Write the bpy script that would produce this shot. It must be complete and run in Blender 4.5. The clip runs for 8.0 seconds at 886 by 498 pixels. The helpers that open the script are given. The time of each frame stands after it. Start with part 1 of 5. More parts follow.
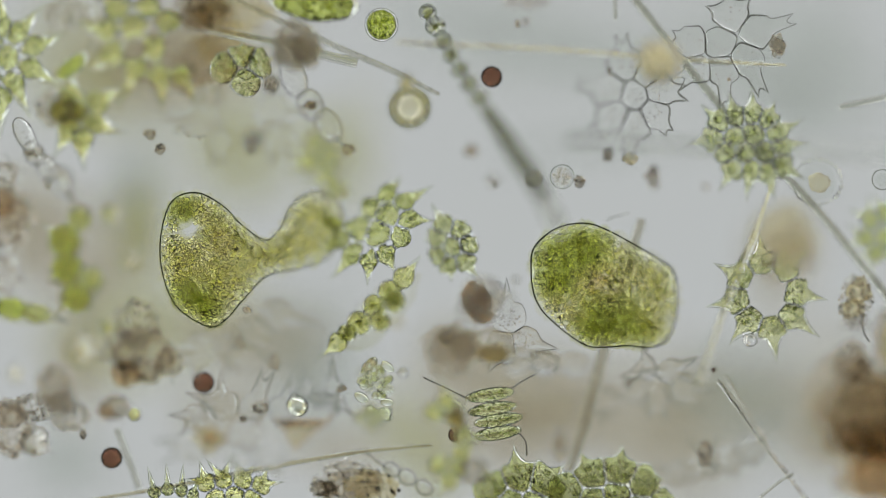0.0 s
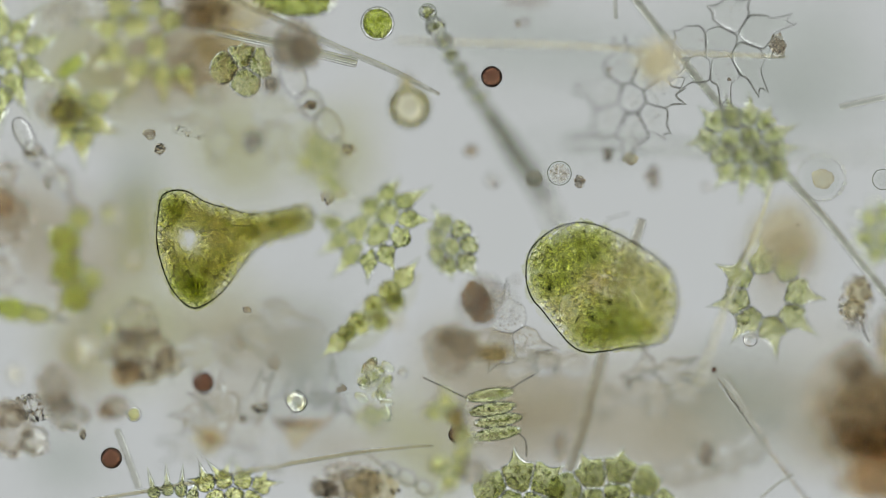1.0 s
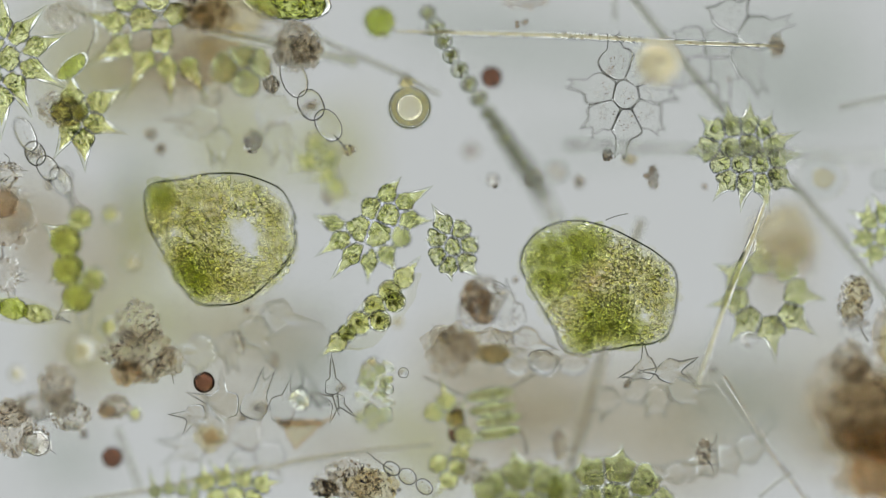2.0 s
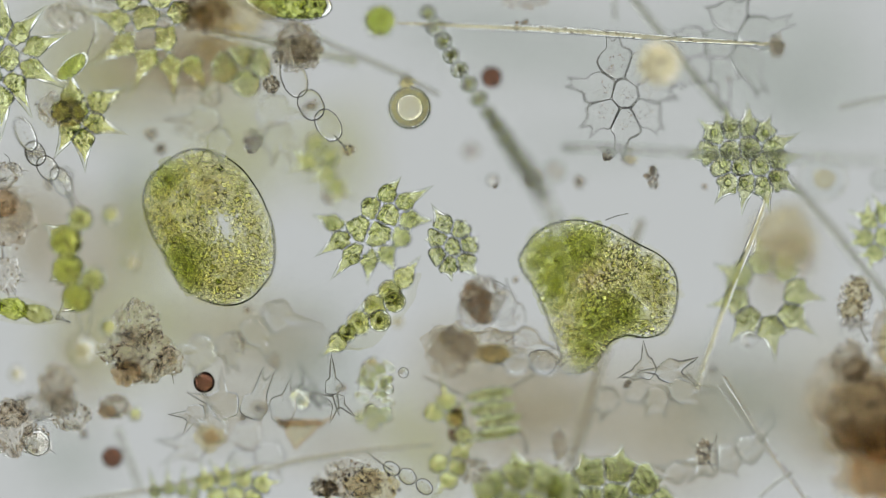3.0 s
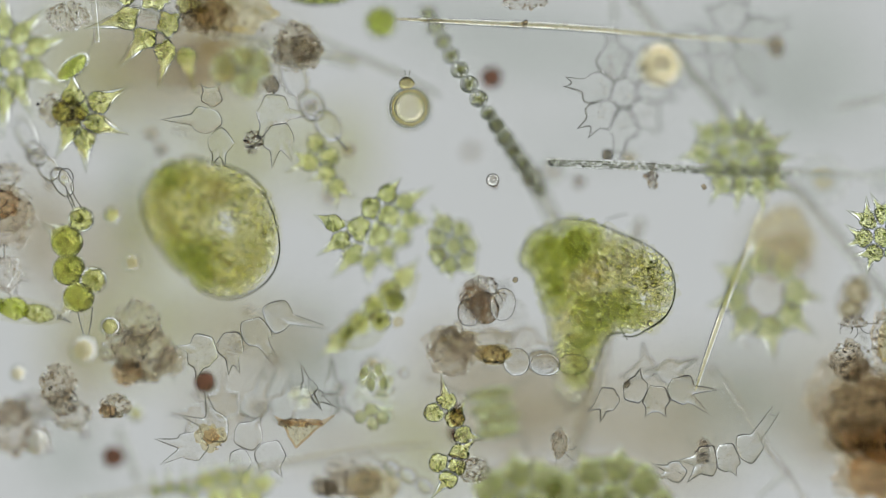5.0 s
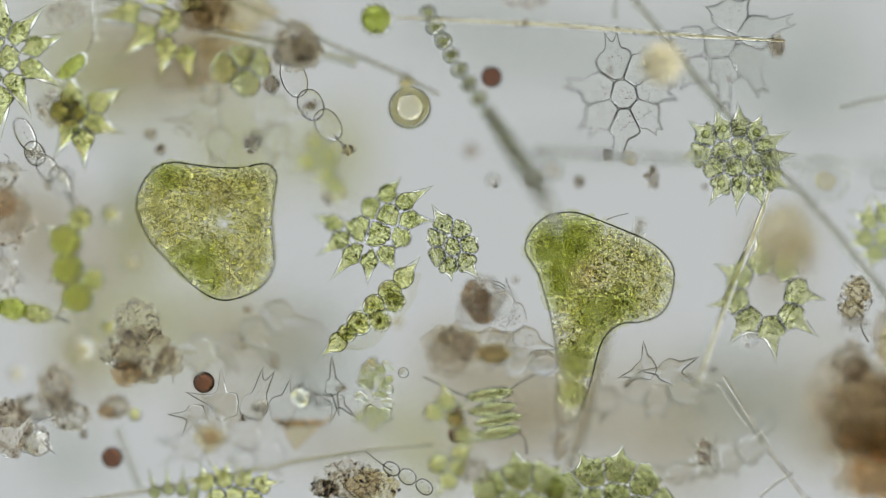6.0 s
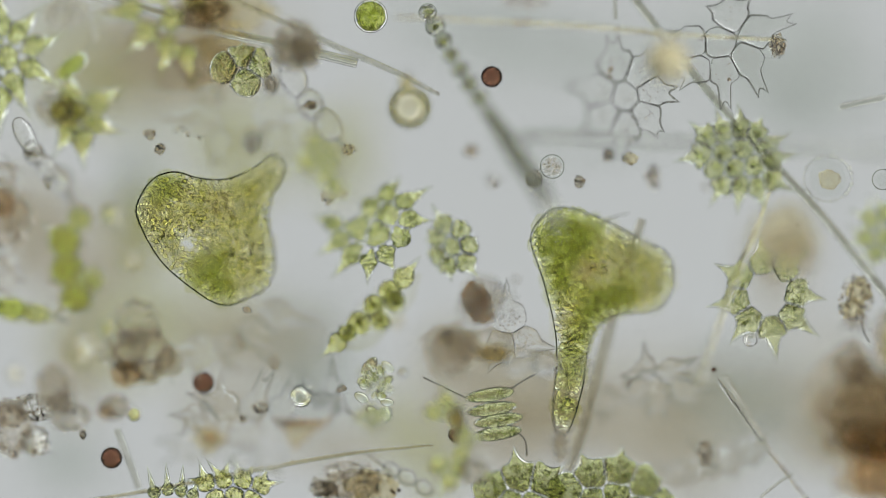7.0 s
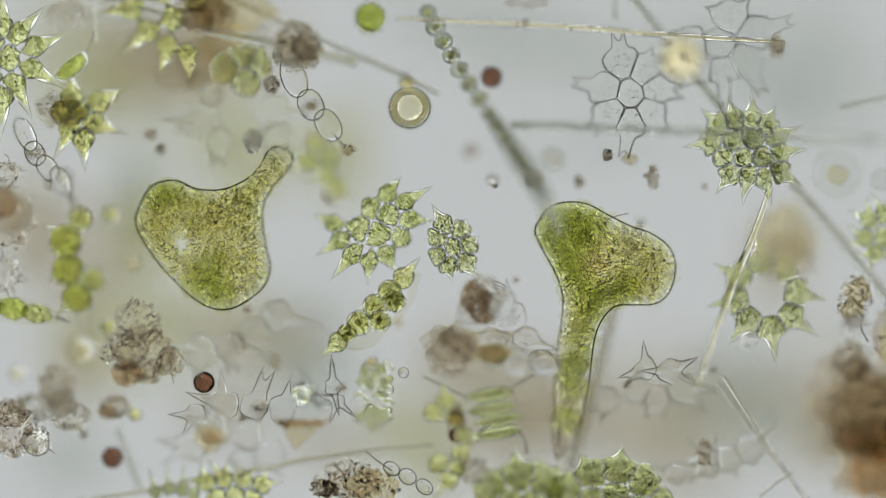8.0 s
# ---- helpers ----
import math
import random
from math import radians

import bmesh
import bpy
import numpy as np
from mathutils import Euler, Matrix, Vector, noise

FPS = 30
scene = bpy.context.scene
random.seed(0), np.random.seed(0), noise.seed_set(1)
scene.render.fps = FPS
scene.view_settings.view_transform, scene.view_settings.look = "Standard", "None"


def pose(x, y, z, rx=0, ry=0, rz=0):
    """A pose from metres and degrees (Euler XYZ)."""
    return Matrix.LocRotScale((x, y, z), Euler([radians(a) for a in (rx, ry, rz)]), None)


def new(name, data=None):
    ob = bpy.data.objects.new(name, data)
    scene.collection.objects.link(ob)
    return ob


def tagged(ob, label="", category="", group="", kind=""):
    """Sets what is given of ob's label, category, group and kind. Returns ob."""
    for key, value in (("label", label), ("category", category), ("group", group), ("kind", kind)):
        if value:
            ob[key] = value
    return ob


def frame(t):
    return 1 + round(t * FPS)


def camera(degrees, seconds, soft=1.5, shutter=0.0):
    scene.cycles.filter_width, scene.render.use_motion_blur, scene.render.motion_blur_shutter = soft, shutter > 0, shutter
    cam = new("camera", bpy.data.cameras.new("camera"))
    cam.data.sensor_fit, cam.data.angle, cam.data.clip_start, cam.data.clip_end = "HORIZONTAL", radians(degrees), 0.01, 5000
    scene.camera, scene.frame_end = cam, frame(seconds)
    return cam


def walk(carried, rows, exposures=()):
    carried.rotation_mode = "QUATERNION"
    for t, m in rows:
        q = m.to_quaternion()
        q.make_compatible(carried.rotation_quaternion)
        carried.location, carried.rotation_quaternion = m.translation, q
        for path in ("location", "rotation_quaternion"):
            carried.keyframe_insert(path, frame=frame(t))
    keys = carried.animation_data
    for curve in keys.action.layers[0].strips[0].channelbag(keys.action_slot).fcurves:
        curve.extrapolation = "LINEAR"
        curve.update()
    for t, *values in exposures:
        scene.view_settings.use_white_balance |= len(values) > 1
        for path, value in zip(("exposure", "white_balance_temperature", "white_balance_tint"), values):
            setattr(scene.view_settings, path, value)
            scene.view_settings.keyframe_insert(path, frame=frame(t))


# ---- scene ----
# A drop of pond water under a microscope, enlarged about two thousand times:
# one metre here is about half a millimetre of water. z is the depth in the drop.
MM = 0.001
LAYER = 0.1          # depth of one focus layer
FAR = 30.0           # working distance of the objective

# ---- the camera: it looks straight down and racks up and down to focus ----
cam = camera(2 * math.degrees(math.atan(0.784 / FAR)), 8.0, soft=0.8)
cam.data.dof.use_dof = True
cam.data.dof.focus_distance = FAR
cam.data.dof.aperture_fstop = (cam.data.lens * MM) / (2 * FAR * 0.067)


def height(layer):
    return pose(0, 0, FAR + layer * LAYER)


walk(cam, [
    (0.0, height(-0.62)), (0.3, height(-0.68)), (0.6, height(-0.78)), (0.9, height(-1.0)),
    (1.0, height(-0.85)), (1.1, height(-0.55)), (1.2, height(0.0)), (1.5, height(0.08)),
    (1.7, height(0.1)), (2.8, height(0.12)), (3.0, height(0.16)), (3.3, height(0.3)), (3.4, height(0.5)),
    (3.5, height(0.78)), (3.6, height(0.92)), (4.0, height(1.0)), (4.7, height(1.0)), (5.0, height(0.85)),
    (5.5, height(0.1)), (5.8, height(-0.1)), (6.0, height(-0.1)), (6.5, height(-0.1)), (6.7, height(-0.12)),
    (6.9, height(-0.45)), (7.0, height(-0.72)), (7.1, height(0.25)), (7.2, height(0.6)), (7.5, height(0.68)),
    (7.7, height(0.6)), (7.8, height(0.3)), (8.0, height(0.0)),
], [(0.0, -0.1), (0.9, -0.05), (1.1, -0.04), (1.2, 0.0), (6.7, 0.0), (7.0, -0.05), (7.2, 0.0), (8.0, 0.0)])

# ---- light: the lamp field under the condenser ----
world = bpy.data.worlds.new("dim_room")
scene.world = world
world.use_nodes = True
world.node_tree.nodes["Background"].inputs["Color"].default_value = (0.8, 0.85, 1.0, 1)
world.node_tree.nodes["Background"].inputs["Strength"].default_value = 0.10
LAMP_COLOUR, LAMP_POWER = (0.931, 0.962, 0.966), 0.56
scene.cycles.transparent_max_bounces = 48
scene.cycles.max_bounces = 24
scene.cycles.transmission_bounces = 20


# ---- materials ----
def links(mat):
    mat.use_nodes = True
    tree = mat.node_tree
    tree.nodes.clear()
    return tree, tree.nodes, tree.links


def film(name, thin, dense, grain=60.0, body=0.06, bend=0.0, ior=1.1, vary=0.25, patch=12.0, rough=0.35, solid=None, relief=0.0):
    """Living or dead matter that light passes: it tints what goes through. thin, dense: the tints of its light and
    dark grains; body: the share that is opaque; bend: the share that refracts."""
    mat = bpy.data.materials.new(name)
    tree, n, l = links(mat)
    out = n.new("ShaderNodeOutputMaterial")
    co = n.new("ShaderNodeTexCoord")
    fine = n.new("ShaderNodeTexNoise")
    fine.inputs["Scale"].default_value = grain
    fine.inputs["Detail"].default_value = 3
    wide = n.new("ShaderNodeTexNoise")
    wide.inputs["Scale"].default_value = patch
    wide.inputs["Detail"].default_value = 2
    l.new(co.outputs["Object"], fine.inputs["Vector"])
    l.new(co.outputs["Object"], wide.inputs["Vector"])
    add = n.new("ShaderNodeMath")
    add.operation = "ADD"
    l.new(fine.outputs["Fac"], add.inputs[0])
    l.new(wide.outputs["Fac"], add.inputs[1])
    isle = n.new("ShaderNodeNewGeometry")
    var = n.new("ShaderNodeMath")
    var.operation = "MULTIPLY_ADD"
    var.inputs[1].default_value = vary * 2
    l.new(isle.outputs["Random Per Island"], var.inputs[0])
    l.new(add.outputs[0], var.inputs[2])
    span = n.new("ShaderNodeMapRange")
    span.inputs["From Min"].default_value = 0.75 + vary * 0.6
    span.inputs["From Max"].default_value = 1.25 + vary * 1.4
    l.new(var.outputs[0], span.inputs["Value"])
    mix = n.new("ShaderNodeMix")
    mix.data_type = "RGBA"
    mix.inputs["A"].default_value = (*thin, 1)
    mix.inputs["B"].default_value = (*dense, 1)
    l.new(span.outputs["Result"], mix.inputs["Factor"])
    see = n.new("ShaderNodeBsdfTransparent")
    l.new(mix.outputs["Result"], see.inputs["Color"])
    last = see.outputs[0]
    if bend > 0:
        lens = n.new("ShaderNodeBsdfRefraction")
        lens.inputs["IOR"].default_value = ior
        lens.inputs["Roughness"].default_value = 0.0
        l.new(mix.outputs["Result"], lens.inputs["Color"])
        if relief > 0:
            dent = n.new("ShaderNodeBump")
            dent.inputs["Strength"].default_value = 1.0
            dent.inputs["Distance"].default_value = relief * MM
            l.new(fine.outputs["Fac"], dent.inputs["Height"])
            l.new(dent.outputs["Normal"], lens.inputs["Normal"])
        m1 = n.new("ShaderNodeMixShader")
        m1.inputs["Fac"].default_value = bend
        l.new(last, m1.inputs[1])
        l.new(lens.outputs[0], m1.inputs[2])
        last = m1.outputs[0]
    if body > 0:
        flesh = n.new("ShaderNodeBsdfPrincipled")
        flesh.inputs["Roughness"].default_value = rough
        flesh.inputs["Base Color"].default_value = (*(solid or dense), 1)
        bump = n.new("ShaderNodeBump")
        bump.inputs["Strength"].default_value = 0.4
        bump.inputs["Distance"].default_value = 0.002
        l.new(fine.outputs["Fac"], bump.inputs["Height"])
        l.new(bump.outputs["Normal"], flesh.inputs["Normal"])
        m2 = n.new("ShaderNodeMixShader")
        m2.inputs["Fac"].default_value = body
        l.new(last, m2.inputs[1])
        l.new(flesh.outputs[0], m2.inputs[2])
        last = m2.outputs[0]
    l.new(last, out.inputs["Surface"])
    return mat


GREEN_WALL = film("green_cell_wall", (0.995, 0.998, 0.98), (0.975, 0.985, 0.94), bend=0.85, ior=1.08, body=0.0)
GREEN = film("chloroplast_green", (0.97, 0.973, 0.84), (0.80, 0.812, 0.57), grain=200, patch=70, body=0.0, bend=0.6, ior=1.11, relief=8)
MOTTLED = film("mottled_chloroplast", (0.985, 0.987, 0.85), (0.81, 0.825, 0.56), grain=260, patch=110, body=0.0, bend=0.55, ior=1.11, relief=9)
YELLOW_GREEN = film("chloroplast_yellow", (0.995, 0.99, 0.84), (0.885, 0.882, 0.62), grain=200, patch=70, body=0.0, bend=0.6, ior=1.11, relief=7)
DULL_GREEN = film("chloroplast_dull", (0.94, 0.942, 0.83), (0.77, 0.778, 0.61), grain=220, patch=80, body=0.0, bend=0.6, ior=1.11, relief=8)
OLIVE = film("chloroplast_olive", (0.855, 0.86, 0.72), (0.65, 0.665, 0.46), grain=220, patch=80, body=0.0, bend=0.6, ior=1.08, relief=8)
DEEP_GREEN = film("chloroplast_deep", (0.94, 0.955, 0.68), (0.76, 0.80, 0.44), grain=200, patch=60, body=0.0, bend=0.6, ior=1.10, relief=8)
PYRENOID = film("pyrenoid", (0.97, 0.98, 0.88), (0.92, 0.935, 0.80), bend=0.9, ior=1.14, body=0.0)
DROPLET = film("bright_droplet", (1.0, 1.0, 0.93), (0.97, 0.975, 0.84), bend=0.92, ior=1.13, body=0.0)
PLASM = film("euglenoid_plasm", (0.992, 0.989, 0.963), (0.983, 0.980, 0.935), grain=200, patch=90, body=0.0)
PLASM_DEEP = film("deep_green_plasm", (0.964, 0.968, 0.90), (0.941, 0.947, 0.852), grain=200, patch=90, body=0.0)
PLASM_BROWN = film("tawny_plasm", (0.989, 0.981, 0.955), (0.972, 0.961, 0.924), grain=200, patch=90, body=0.0)
GRAIN = film("euglenoid_chloroplast", (1.0, 1.0, 0.93), (0.965, 0.970, 0.81), grain=260, patch=200, body=0.0, bend=0.97, ior=1.16, vary=0.3)
PARAMYLON = film("starch_grain", (1.0, 1.0, 0.985), (0.985, 0.987, 0.95), grain=60, patch=20, body=0.0, bend=0.92, ior=1.16)
PELLICLE = film("pellicle", (0.74, 0.76, 0.68), (0.56, 0.58, 0.52), body=0.0, bend=0.6, ior=1.18)
CLEAR = film("clear_wall", (0.996, 0.996, 0.992), (0.975, 0.975, 0.97), grain=140, bend=0.9, ior=1.035, body=0.0, relief=2.2)
CLEAR_EDGE = film("clear_edge", (0.76, 0.76, 0.73), (0.56, 0.56, 0.53), bend=0.7, ior=1.22, body=0.0)
SILICA = film("silica", (0.985, 0.985, 0.96), (0.94, 0.94, 0.91), bend=0.9, ior=1.13, body=0.0, relief=0.8)
GREY_THREAD = film("grey_thread", (0.90, 0.90, 0.87), (0.80, 0.80, 0.76), bend=0.45, ior=1.12, body=0.0)
BEAD = film("bead_cell", (0.985, 0.987, 0.965), (0.88, 0.885, 0.845), grain=260, patch=110, bend=0.7, ior=1.13, body=0.0, relief=7)
BROWN = film("brown_matter", (0.97, 0.952, 0.924), (0.90, 0.872, 0.826), grain=150, patch=40, body=0.0, vary=0.3, bend=0.2, ior=1.06, relief=2)
PALE_BROWN = film("pale_matter", (0.988, 0.982, 0.97), (0.95, 0.94, 0.92), grain=150, patch=40, body=0.0, vary=0.3, bend=0.3, ior=1.06, relief=2)
RUST = film("rust_matter", (0.97, 0.915, 0.83), (0.90, 0.81, 0.69), grain=150, patch=40, body=0.0, vary=0.3, bend=0.2, ior=1.06, relief=2)
OCHRE = film("ochre_matter", (0.988, 0.97, 0.89), (0.94, 0.905, 0.78), grain=150, patch=40, body=0.0, vary=0.3, bend=0.2, ior=1.06, relief=2)
BLACK = film("black_specks", (0.55, 0.52, 0.48), (0.22, 0.20, 0.18), grain=80, patch=20, body=0.15, vary=0.4)
CRUMB = film("crumbs", (0.965, 0.945, 0.91), (0.70, 0.64, 0.55), grain=120, patch=40, body=0.0, bend=0.75, ior=1.16, vary=0.6)
RED_BROWN = film("red_brown_spore", (0.68, 0.52, 0.44), (0.50, 0.34, 0.27), grain=90, patch=30, body=0.03, bend=0.5, ior=1.1)
DARK_RIM = film("dark_rim", (0.34, 0.29, 0.26), (0.22, 0.18, 0.16), body=0.02, bend=0.4, ior=1.1)
DASH = film("dark_grain_rows", (0.88, 0.885, 0.85), (0.70, 0.71, 0.65), body=0.0, bend=0.4, ior=1.1, vary=0.5)
DARK_GRAIN = film("dark_green_grain", (0.84, 0.87, 0.64), (0.54, 0.61, 0.36), grain=120, patch=40, body=0.0, bend=0.6, ior=1.14, vary=0.6)
OVAL_WALL = film("oval_cell_wall", (0.985, 0.99, 0.96), (0.95, 0.965, 0.90), bend=0.95, ior=1.09, body=0.0)
CELL_RIM = film("cell_rim", (0.82, 0.84, 0.76), (0.64, 0.66, 0.58), bend=0.6, ior=1.16, body=0.0)
GOLD = film("golden_shell", (0.95, 0.92, 0.76), (0.84, 0.79, 0.58), grain=90, patch=30, body=0.0, bend=0.75, ior=1.14, relief=1.5)
PALE_GOLD = film("pale_golden_fill", (0.99, 0.975, 0.90), (0.965, 0.935, 0.80), grain=40, patch=20, body=0.0, bend=0.5, ior=1.06)
CREAM = film("cream_fill", (1.0, 0.985, 0.925), (0.985, 0.95, 0.85), grain=40, patch=20, body=0.0, bend=0.9, ior=1.06)
HAZE = film("thin_slime", (0.989, 0.985, 0.972), (0.966, 0.958, 0.937), grain=10, patch=4, body=0.0)
HAZE_GREEN = film("green_slime", (0.988, 0.986, 0.958), (0.962, 0.961, 0.912), grain=10, patch=4, body=0.0)
HAZE_GREY = film("grey_slime_and_vignette", (0.992, 0.993, 0.99), (0.968, 0.972, 0.966), grain=10, patch=4, body=0.0)


def lamp_material(name, power):
    mat = bpy.data.materials.new(name)
    tree, n, l = links(mat)
    out, em = n.new("ShaderNodeOutputMaterial"), n.new("ShaderNodeEmission")
    em.inputs["Color"].default_value = (*LAMP_COLOUR, 1)
    em.inputs["Strength"].default_value = power
    l.new(em.outputs[0], out.inputs["Surface"])
    return mat


def black_metal():
    mat = bpy.data.materials.new("blackened_metal")
    tree, n, l = links(mat)
    out, sh = n.new("ShaderNodeOutputMaterial"), n.new("ShaderNodeBsdfPrincipled")
    co, no = n.new("ShaderNodeTexCoord"), n.new("ShaderNodeTexNoise")
    no.inputs["Scale"].default_value = 6
    ramp = n.new("ShaderNodeMapRange")
    ramp.inputs["To Min"].default_value, ramp.inputs["To Max"].default_value = 0.35, 0.6
    l.new(co.outputs["Object"], no.inputs["Vector"])
    l.new(no.outputs["Fac"], ramp.inputs["Value"])
    l.new(ramp.outputs["Result"], sh.inputs["Roughness"])
    sh.inputs["Base Color"].default_value = (0.02, 0.02, 0.022, 1)
    l.new(sh.outputs[0], out.inputs["Surface"])
    return mat


# ---- building blocks (sizes in thousandths; y runs down the picture, z up) ----
def ico(level):
    bm = bmesh.new()
    bmesh.ops.create_icosphere(bm, subdivisions=level, radius=1.0)
    v = np.array([x.co[:] for x in bm.verts])
    f = [[x.index for x in face.verts] for face in bm.faces]
    bm.free()
    return v, f


ICO = {k: ico(k) for k in (1, 2, 3, 4)}
rng = np.random.default_rng(7)


def outline(r, horns, length, width, corners, reach, n, base=0.8, wob=0.0, p1=0.0, p2=0.0, near=()):
    """Angle and radius round a cell. horns: directions of the long spines, corners: of the short ones, in degrees,
    clockwise from the right. near: directions of its neighbours and the room up to the shared wall."""
    step = 2 * math.pi / n
    a = np.arange(n) * step
    rad = np.full(n, r * base)

    def off(way):
        return np.abs((a - round(radians(way) / step) * step + math.pi) % (2 * math.pi) - math.pi)
    for way in corners:
        rad += reach * r * np.clip(1 - off(way) / 0.6, 0, None) ** 1.5
    rad *= 1 + wob * np.sin(2 * a + p1) + wob * np.sin(3 * a + p2)
    if near:
        tight = rad ** -14.0
        for way, room in near:
            c = np.cos(a - radians(way))
            tight += np.where(c > 0.05, np.clip(c, 0.05, 1) / room, 0) ** 14.0
        rad = tight ** (-1 / 14)
    for way in horns:
        d = off(way)
        rad += length * (0.42 * np.exp(-d / 0.075) + 0.58 * np.clip(1 - d / width, 0, None) ** 2.0)
    return list(zip(a.tolist(), rad.tolist()))


def neighbours(cells, k, r, gap=0.6):
    """Directions and half distances from cell k to the cells round it."""
    x, y = cells[k][:2]
    found = []
    for i, c in enumerate(cells):
        d = math.hypot(c[0] - x, c[1] - y)
        if i != k and d < 2.7 * r:
            found.append((math.degrees(math.atan2(c[1] - y, c[0] - x)), max(0.3 * r, d / 2 - gap)))
    return found


class Geo:
    """Collects vertices and faces of one mesh."""

    def __init__(self):
        self.v, self.f, self.n = [], [], 0

    def put(self, v, f):
        self.v.append(np.asarray(v, float))
        self.f += [[i + self.n for i in face] for face in f]
        self.n += len(v)
        return self

    def ball(self, x, y, z, rx, ry=None, rz=None, turn=0, level=2, rough=0.0, freq=2.2):
        """An ellipsoid, uneven by rough; turn in degrees, clockwise in the picture."""
        ry, rz = ry or rx, rz or rx
        v, f = ICO[level]
        v = v.copy()
        if rough:
            o = rng.uniform(-50, 50, 3)
            k = [1 + rough * noise.noise(Vector(p * freq + o)) * 1.6 for p in v]
            v *= np.array(k)[:, None]
        v = v * (rx, ry, rz)
        a = -radians(turn)
        c, s = math.cos(a), math.sin(a)
        v = np.stack([v[:, 0] * c - v[:, 1] * s, v[:, 0] * s + v[:, 1] * c, v[:, 2]], 1)
        return self.put(v + (x, -y, z), f)

    def tube(self, pts, radii, sides=8, closed=False):
        p = np.array([(a, -b, c) for a, b, c in pts], float)
        n = len(p)
        r = np.broadcast_to(np.asarray(radii, float), (n,))
        verts = []
        for i in range(n):
            if closed:
                d = p[(i + 1) % n] - p[i - 1]
            else:
                d = p[min(i + 1, n - 1)] - p[max(i - 1, 0)]
            d = d / (np.linalg.norm(d) + 1e-9)
            u = np.cross(d, (0, 0, 1.0))
            if np.linalg.norm(u) < 1e-3:
                u = np.cross(d, (0, 1.0, 0))
            u /= np.linalg.norm(u)
            w = np.cross(u, d)
            for k in range(sides):
                a = 2 * math.pi * k / sides
                verts.append(p[i] + r[i] * (u * math.cos(a) + w * math.sin(a)))
        faces = []
        for i in range(n if closed else n - 1):
            j = (i + 1) % n
            for k in range(sides):
                m = (k + 1) % sides
                faces.append([i * sides + k, j * sides + k, j * sides + m, i * sides + m])
        if not closed:
            faces.append([k for k in range(sides)])
            faces.append([(n - 1) * sides + k for k in range(sides)][::-1])
        return self.put(verts, faces)

    def star(self, x, y, z, r, horns=(), length=20, width=0.5, h=10, corners=(), reach=0.4, n=96, slope=(0, 0), base=0.8, uneven=(0.0, 0.0, 0.0), near=()):
        """A swollen cell with drawn-out corners, as outline() gives them."""
        prof = (1.0, 0.96, 0.86, 0.68, 0.4)
        out = outline(r, horns, length, width, corners, reach, n, base, *uneven, near)
        v, f = [], []

        def up(rho, rad):
            return h * math.sqrt(max(0.0, 1 - (rho / rad) ** 2)) / (1 + (max(0.0, rho - 0.85 * r) / (0.4 * r)) ** 2)
        for s in prof:
            v += [(x + s * rad * math.cos(a), -(y + s * rad * math.sin(a)), z + s * rad * (slope[0] * math.cos(a) + slope[1] * math.sin(a)) + up(s * rad, rad)) for a, rad in out]
        v.append((x, -y, z + h))
        for s in prof[1:]:
            v += [(x + s * rad * math.cos(a), -(y + s * rad * math.sin(a)), z + s * rad * (slope[0] * math.cos(a) + slope[1] * math.sin(a)) - up(s * rad, rad)) for a, rad in out]
        v.append((x, -y, z - h))
        m = len(prof)
        top, low = m * n, m * n + 1

        def ring(i, side):
            return i * n if side > 0 or i == 0 else low + (i - 1) * n
        last = low + (m - 1) * n
        for side, tip in ((1, top), (-1, last)):
            for i in range(m - 1):
                a0, b0 = ring(i, side), ring(i + 1, side)
                for k in range(n):
                    j = (k + 1) % n
                    q = [a0 + k, b0 + k, b0 + j, a0 + j]
                    f.append(q if side > 0 else q[::-1])
            e = ring(m - 1, side)
            for k in range(n):
                j = (k + 1) % n
                f.append([e + k, tip, e + j] if side > 0 else [e + j, tip, e + k])
        return self.put(v, f)

    def mesh(self, name, material):
        me = bpy.data.meshes.new(name)
        me.from_pydata((np.concatenate(self.v) * MM).tolist(), [], self.f)
        me.polygons.foreach_set("use_smooth", [True] * len(me.polygons))
        me.materials.append(material)
        me.update()
        return me


def thing(name, x, y, layer, label, category, group="", turn=0):
    if len(label.split()) < 4:
        label += " adrift in pond water"
    ob = new(name)
    ob.empty_display_size = 0.02
    ob.matrix_basis = pose((x - 784) * MM, (441 - y) * MM, layer * LAYER, 0, 0, -turn)
    return tagged(ob, label, category, group)


def part(name, geo, material, parent, label="", kind=""):
    ob = new(name, geo.mesh(name, material))
    ob.parent = parent
    return tagged(ob, label, "", "", kind)


def curve(pts, steps=6, closed=False):
    """A smooth line through the points."""
    p = np.array(pts, float)
    n, res = len(p), []
    for i in range(n if closed else n - 1):
        if closed:
            a, b, c, d = p[i - 1], p[i], p[(i + 1) % n], p[(i + 2) % n]
        else:
            a, b, c, d = p[max(i - 1, 0)], p[i], p[i + 1], p[min(i + 2, n - 1)]
        for k in range(steps):
            t = k / steps
            res.append(0.5 * (2 * b + (c - a) * t + (2 * a - 5 * b + 4 * c - d) * t * t + (3 * b - a - 3 * c + d) * t ** 3))
    if not closed:
        res.append(p[-1])
    return np.array(res)


